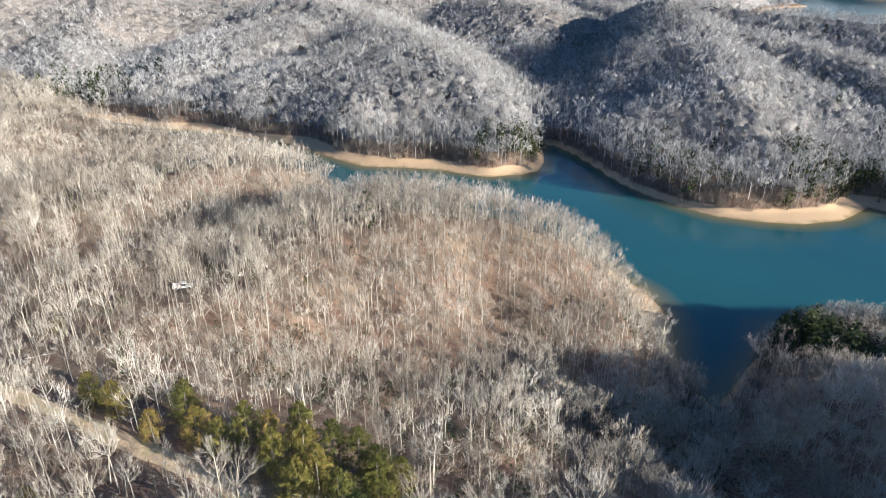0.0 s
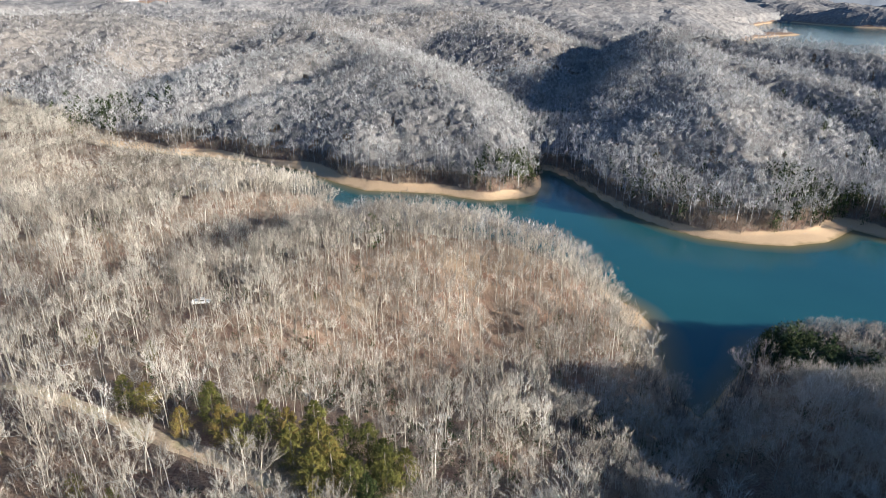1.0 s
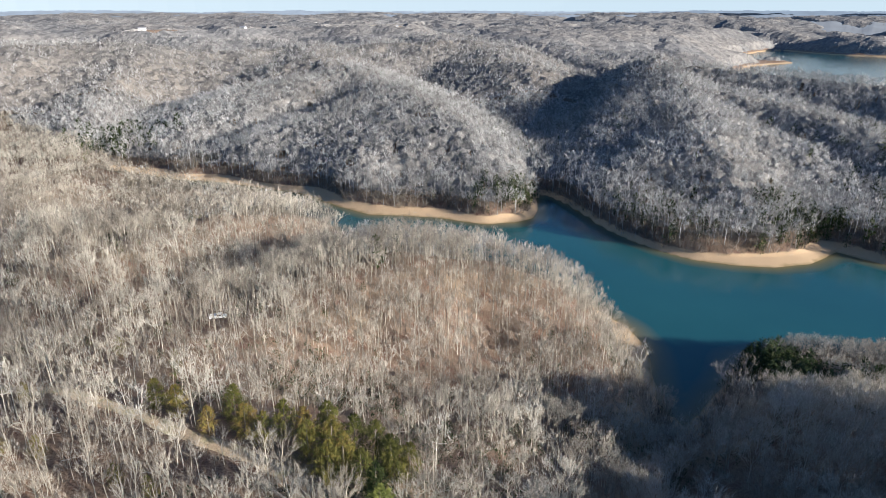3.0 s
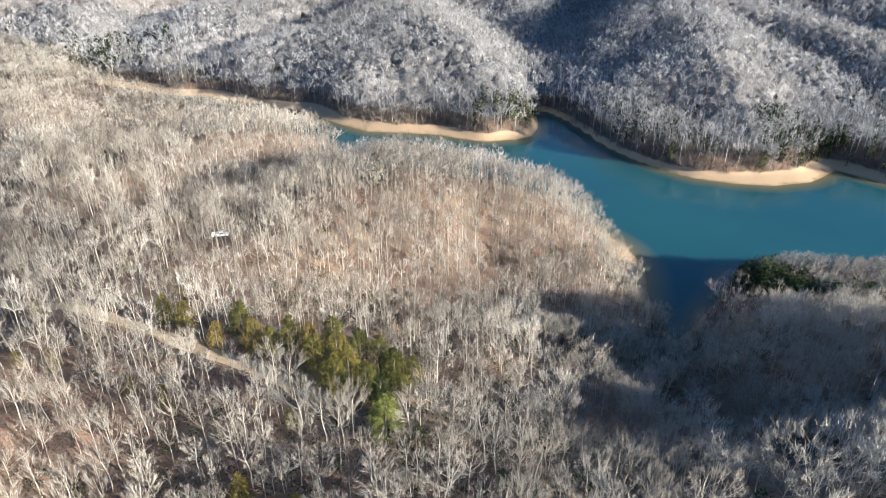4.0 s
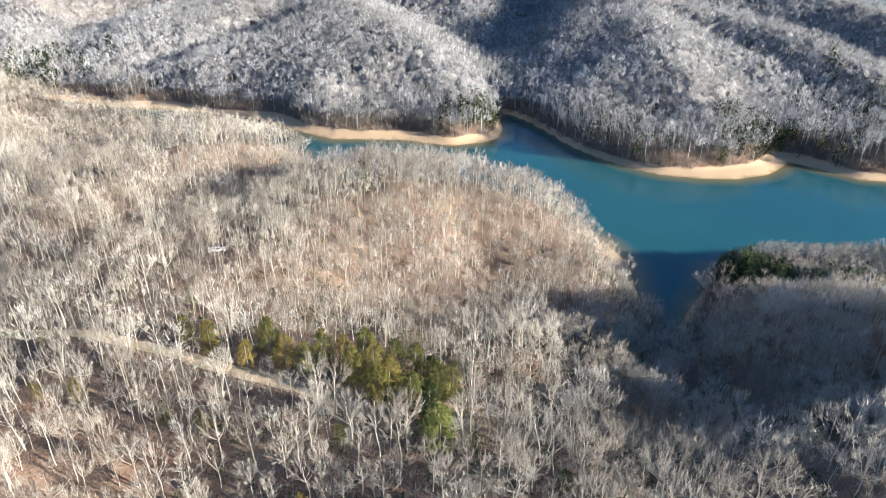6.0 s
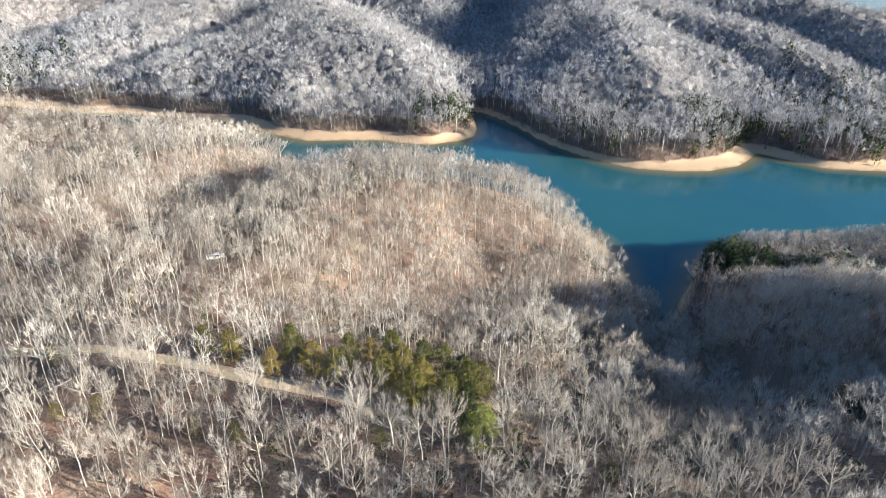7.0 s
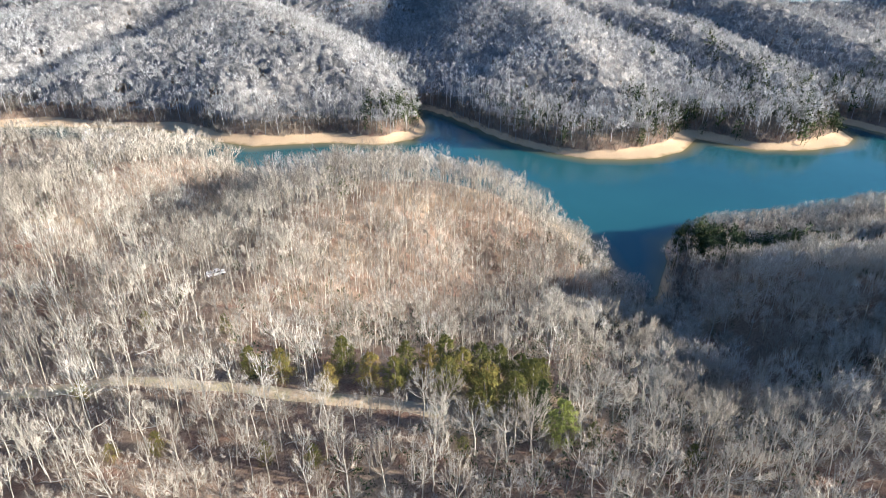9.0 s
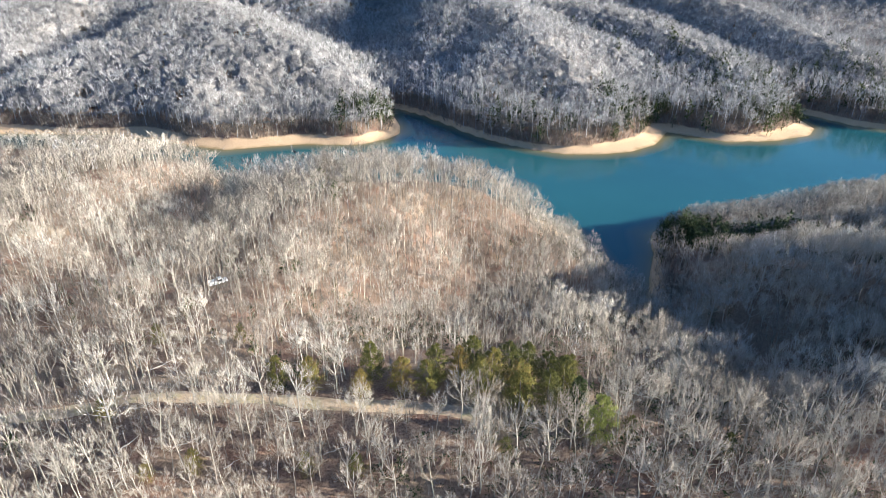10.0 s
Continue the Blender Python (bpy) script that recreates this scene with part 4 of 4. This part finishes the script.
def ribbon(name, line, half, mat, label, category, lift=0.10):
    """A strip of worn ground that follows the land, with ragged edges and two shallow ruts."""
    line = np.array(line, float)
    gone = np.concatenate([[0], np.cumsum(np.hypot(*np.diff(line, axis=0).T))])
    q = np.arange(0, gone[-1], 1.0)
    x, y = np.interp(q, gone, line[:, 0]), np.interp(q, gone, line[:, 1])
    x, y = np.convolve(np.pad(x, 4, "edge"), np.ones(9) / 9, "valid"), np.convolve(np.pad(y, 4, "edge"), np.ones(9) / 9, "valid")
    dx, dy = np.gradient(x), np.gradient(y)
    n = np.hypot(dx, dy)
    across = np.array((-1.0, -0.72, -0.5, -0.25, 0, 0.25, 0.5, 0.72, 1.0))
    dip = np.array((-0.16, 0.03, -0.05, 0.03, 0.05, 0.03, -0.05, 0.03, -0.16))
    w = half * (1 + 0.5 * (value_noise(q, q * 0, 4.0, 2, 8) - 0.5))
    px = x[:, None] - (dy / n * w)[:, None] * across
    py = y[:, None] + (dx / n * w)[:, None] * across
    pz = ground_z(px, py) + lift + dip
    k = len(across)
    i, j = np.meshgrid(np.arange(len(q) - 1), np.arange(k - 1), indexing="ij")
    f = np.stack([i * k + j, (i + 1) * k + j, (i + 1) * k + j + 1, i * k + j + 1], -1).reshape(-1, 4)
    ob = new(name, mesh_of(name, np.stack([px, py, pz], -1).reshape(-1, 3), f, mat, even=True))
    return tagged(ob, label, category, kind="structure")


ribbon("dirt_track", TRACK, 1.8, track_material(), "narrow tan dirt track with dry grass along the ridge", "dirt track", 0.16)


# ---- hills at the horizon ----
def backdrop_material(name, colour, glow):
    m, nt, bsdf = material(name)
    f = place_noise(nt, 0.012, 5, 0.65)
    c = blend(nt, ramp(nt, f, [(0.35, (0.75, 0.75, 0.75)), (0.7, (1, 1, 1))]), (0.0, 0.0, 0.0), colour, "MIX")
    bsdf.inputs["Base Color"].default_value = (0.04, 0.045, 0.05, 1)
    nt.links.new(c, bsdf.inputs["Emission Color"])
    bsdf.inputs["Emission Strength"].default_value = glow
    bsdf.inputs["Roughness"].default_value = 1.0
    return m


def far_ridge(radius, low, high, seed, colour, glow):
    a = np.radians(np.linspace(-50, 66, 700))
    crest = low + (high - low) * (0.45 * value_noise(a * 1000, a * 0, 120, 2, seed) + 0.4 * value_noise(a * 1000, a * 0, 30, 3, seed + 5) + 0.15 * value_noise(a * 1000, a * 0, 3.0, 2, seed + 9))
    rows = []
    for f, out in ((0.0, -420), (0.45, -260), (0.8, -120), (1.0, 0)):
        rr = radius + out + 90 * (value_noise(a * 1000, a * 0 + out, 60, 2, seed + 3) - 0.5)
        rows.append(np.column_stack([np.sin(a) * rr, np.cos(a) * rr, 8 + (crest - 8) * f]))
    n = len(a)
    i, j = np.meshgrid(np.arange(3), np.arange(n - 1), indexing="ij")
    faces = np.stack([i * n + j, i * n + j + 1, (i + 1) * n + j + 1, (i + 1) * n + j], -1).reshape(-1, 4)
    ob = new("backdrop", mesh_of("backdrop", np.concatenate(rows), faces, backdrop_material("hazed_hills_glow", colour, glow), even=True))
    return tagged(ob, "wooded hills at the horizon with blue-grey haze painted as glow", "hills", kind="structure")


# haze painted as the ridges' own glow, paler and bluer farther off
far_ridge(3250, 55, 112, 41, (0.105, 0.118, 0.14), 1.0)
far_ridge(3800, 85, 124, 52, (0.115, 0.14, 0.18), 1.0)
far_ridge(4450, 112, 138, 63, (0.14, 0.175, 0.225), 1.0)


def horizon_sky():
    """Pale haze low in the sky, all the way round, added as a glowing ring."""
    a = np.radians(np.linspace(0, 360, 181))
    # tall enough to brighten the far lake's reflection
    rows = [np.column_stack([np.sin(a) * 4850, np.cos(a) * 4850, np.full(len(a), z)]) for z in (-60.0, 800.0)]
    n = len(a)
    j = np.arange(n - 1)
    m, nt, bsdf = material("pale_sky_glow")
    bsdf.inputs["Base Color"].default_value = (0, 0, 0, 1)
    bsdf.inputs["Emission Color"].default_value = (0.26, 0.325, 0.375, 1)
    bsdf.inputs["Emission Strength"].default_value = 1.0
    ob = new("backdrop", mesh_of("backdrop", np.concatenate(rows), np.stack([j, j + 1, n + j + 1, n + j], 1), m))
    return tagged(ob, "glowing ring added as pale blue hazy sky low over the horizon", "sky", kind="structure")


horizon_sky()


# ---- things on the ground ----
def lathe(profile, sides, axis="z"):
    """A turned body from radius and height pairs."""
    v, f = [], []
    for r, z in profile:
        for k in range(sides):
            a = 2 * math.pi * k / sides
            p = (math.cos(a) * r, math.sin(a) * r, z)
            v.append(p if axis == "z" else (p[0], p[2], p[1]))
    for i in range(len(profile) - 1):
        for k in range(sides):
            a, b = i * sides + k, i * sides + (k + 1) % sides
            f += [(a, b, b + sides), (a, b + sides, a + sides)]
    return v, f


def block(shape, low, high, inset=0.0, cut=0.06):
    """A box with cut-off edges whose top is drawn in."""
    (x0, y0, z0), (x1, y1, z1) = low, high
    rings = []
    for z, d in ((z0, cut), (z0 + cut, 0.0), (z1 - cut, inset), (z1, inset + cut)):
        rings.append([(x0 + d, y0 + d, z), (x1 - d, y0 + d, z), (x1 - d, y1 - d, z), (x0 + d, y1 - d, z)])
    v = [p for r in rings for p in r]
    f = [(0, 2, 1), (0, 3, 2), (12, 13, 14), (12, 14, 15)]
    for i in range(3):
        for k in range(4):
            a, b = i * 4 + k, i * 4 + (k + 1) % 4
            f += [(a, b, b + 4), (a, b + 4, a + 4)]
    shape.add(v, f)


def plain(name, colour, roughness=0.6, metal=0.0, speck=0.2):
    m, nt, bsdf = material(name)
    n = place_noise(nt, 4.0, 4, 0.7)
    c = blend(nt, speck, colour, ramp(nt, n, [(0.3, (0.35, 0.33, 0.30)), (0.7, (1, 1, 1))]), "MULTIPLY")
    nt.links.new(c, bsdf.inputs["Base Color"])
    bsdf.inputs["Roughness"].default_value = roughness
    bsdf.inputs["Metallic"].default_value = metal
    return m


WHITE, GLASS, RUBBER = plain("white_paint", (0.82, 0.82, 0.80), 0.35), plain("dark_glass", (0.02, 0.025, 0.03), 0.08, 0.0, 0.0), plain("rubber", (0.03, 0.03, 0.03), 0.8)
ROOF, SIDING, LOG = plain("grey_shingles", (0.30, 0.30, 0.31), 0.8), plain("white_siding", (0.8, 0.8, 0.78), 0.6), plain("weathered_wood", (0.50, 0.46, 0.40), 0.9, 0.0, 0.5)


def parked_pickup():
    ob = thing("pickup_truck", -73.7, 161.0, "white pickup truck parked among bare trees", "truck")
    ob.matrix_world = ob.matrix_world @ pose(0, 0, 0.05, 0, 0, 12)
    body = Shape()
    block(body, (-2.65, -0.95, 0.45), (2.65, 0.95, 1.1), 0.05, 0.08)
    block(body, (-2.6, -0.93, 1.05), (-2.45, 0.93, 1.45), 0.0, 0.03)
    block(body, (-2.5, -0.93, 1.05), (-0.35, -0.83, 1.45), 0.0, 0.03)
    block(body, (-2.5, 0.83, 1.05), (-0.35, 0.93, 1.45), 0.0, 0.03)
    part("body", body, WHITE, ob)
    cab = Shape()
    block(cab, (-0.4, -0.92, 1.06), (1.35, 0.92, 1.9), 0.2, 0.06)
    cab = part("cab", cab, WHITE, ob)
    for low_corner, high_corner in (((-0.2, -0.9, 1.22), (1.05, -0.76, 1.7)), ((-0.2, 0.76, 1.22), (1.05, 0.9, 1.7)), ((1.1, -0.68, 1.22), (1.32, 0.68, 1.72)), ((-0.38, -0.68, 1.22), (-0.18, 0.68, 1.7))):
        pane = Shape()
        block(pane, low_corner, high_corner, 0.02, 0.01)
        part("window", pane, GLASS, cab, label="dark window glass")
    for x in (-1.7, 1.75):
        for y in (-0.86, 0.86):
            wheel = Shape()
            v, f = lathe([(0.02, -0.12), (0.3, -0.12), (0.38, -0.08), (0.38, 0.08), (0.3, 0.12), (0.02, 0.12)], 16, "y")
            wheel.add(np.array(v) + np.array((x, y, 0.38)), f)
            part("wheel", wheel, RUBBER, ob, label="black rubber wheel")


parked_pickup()


def fallen_log(name, x, y, length, turn, thick, label, group, seed, lift=0.0):
    """A trunk on the ground with a few broken branches."""
    length, thick = 0.65 * length, 0.6 * thick
    r = np.random.default_rng(seed)
    ob = thing(name, x, y, label, "log", group)
    a = radians(turn)
    way = np.array((math.cos(a), math.sin(a)))
    q = np.linspace(-0.5, 0.5, 6) * length
    base = float(ground_z(np.array([x]), np.array([y]))[0])
    line = np.column_stack([q * way[0] + r.normal(0, 0.16, 6), q * way[1] + r.normal(0, 0.16, 6),
                            ground_z(x + q * way[0], y + q * way[1]) - base + thick * 0.7 + lift])
    bole = Shape()
    tube(bole, line, thick * np.linspace(1.0, 0.35, 6), 7)
    part("trunk", bole, LOG, ob, 0.5)
    for k in range(4):
        p = line[2 + k % 4]
        e = p + np.array((*(way * r.uniform(0.3, 0.9) + np.array((-way[1], way[0])) * r.choice((-1, 1)) * r.uniform(0.4, 1.0)), r.uniform(0.3, 1.1))) * length * 0.16
        stub = Shape()
        tube(stub, [p, (p + e) / 2 + r.normal(0, 0.05, 3), e], [thick * 0.35, thick * 0.22, 0.01], 5)
        part("branch", stub, LOG, ob, 0.5)
    return ob


for k, (x, y, length, turn, thick) in enumerate([(-84.5, 88, 7, 10, 0.16), (-77, 81, 6, 20, 0.14), (-59, 78, 7, 5, 0.18), (-70, 69, 9, 150, 0.2), (-94, 92, 8, 40, 0.2), (-45, 62, 7, 120, 0.17),
                                                 (-100, 79, 9, 170, 0.22), (-28, 58, 6, 30, 0.16), (-64, 104, 8, 60, 0.19), (-88, 118, 9, 15, 0.22), (-15, 50, 7, 160, 0.17), (-80, 62, 8, 75, 0.19)]):
    fallen_log("fallen_log", x, y, length, turn, thick, "pale weathered fallen log lying on leaf litter", "fallen logs on the ridge", 700 + k)
for k, (x, y, length, turn) in enumerate([(-54.4, 417, 7, 70), (-20, 414, 6, 15), (12, 405, 7, 160), (40, 401, 6, 20), (162, 327, 5, 100), (185, 325, 6, 10), (206, 327, 7, 25), (240, 341, 5, 60), (150, 334, 5, 150),
                                          (300, 301, 6, 10), (322, 301, 6, 170), (-90, 452, 7, 130), (-215, 514, 9, 20), (84, 226, 5, 80)]):
    fallen_log("driftwood", x, y, length, turn, 0.16, "bleached driftwood log stranded on the sandy beach", "driftwood on the beaches", 800 + k)


def far_house(x, y, turn, wide, deep, label):
    ob = thing("house", x, y, label, "house", "houses on far hilltops")
    ob.matrix_world = ob.matrix_world @ pose(0, 0, -0.3, 0, 0, turn)
    walls = Shape()
    block(walls, (-wide / 2, -deep / 2, 0), (wide / 2, deep / 2, 4.2), 0.0, 0.05)
    wall = part("wall", walls, SIDING, ob)
    roof = Shape()
    o = 0.5
    v = [(-wide / 2 - o, -deep / 2 - o, 4.0), (wide / 2 + o, -deep / 2 - o, 4.0), (wide / 2 + o, deep / 2 + o, 4.0), (-wide / 2 - o, deep / 2 + o, 4.0), (-wide / 2 - o, 0, 6.6), (wide / 2 + o, 0, 6.6)]
    roof.add(v, [(0, 1, 5), (0, 5, 4), (2, 3, 4), (2, 4, 5), (0, 4, 3), (1, 2, 5), (0, 2, 1), (0, 3, 2)])
    roof = part("roof", roof, ROOF, ob, label="grey shingle roof")
    flue = Shape()
    block(flue, (wide * 0.2, -0.4, 5.6), (wide * 0.2 + 0.8, 0.4, 7.4), 0.0, 0.05)
    part("chimney", flue, ROOF, roof)
    for k in range(3):
        cx = (k - 1) * wide * 0.3
        pane = Shape()
        block(pane, (cx - 0.6, -deep / 2 - 0.06, 1.3), (cx + 0.6, -deep / 2 + 0.02, 2.8), 0.0, 0.01)
        part("window", pane, GLASS, wall, label="dark window")


far_house(-605, 1335, 15, 14, 9, "white farmhouse on a cleared hilltop far away")
far_house(-455, 1515, -20, 13, 9, "white house with grey roof on a far ridge")
far_house(-112, 1562, 8, 13, 8, "small white house beside a pale hay field")
far_house(-40, 1590, 40, 15, 9, "small white house beside a pale hay field")


def field_material():
    m, nt, bsdf = material("dry_hay_grass")
    n = place_noise(nt, 0.2, 5, 0.7)
    nt.links.new(ramp(nt, n, [(0.3, (0.42, 0.35, 0.24)), (0.7, (0.60, 0.52, 0.38))]), bsdf.inputs["Base Color"])
    bsdf.inputs["Roughness"].default_value = 1.0
    return m


ribbon("field", [(-260, 1606), (-200, 1594), (-140, 1578)], 26, field_material(), "pale dry hay field on a far hilltop", "field", 0.6)
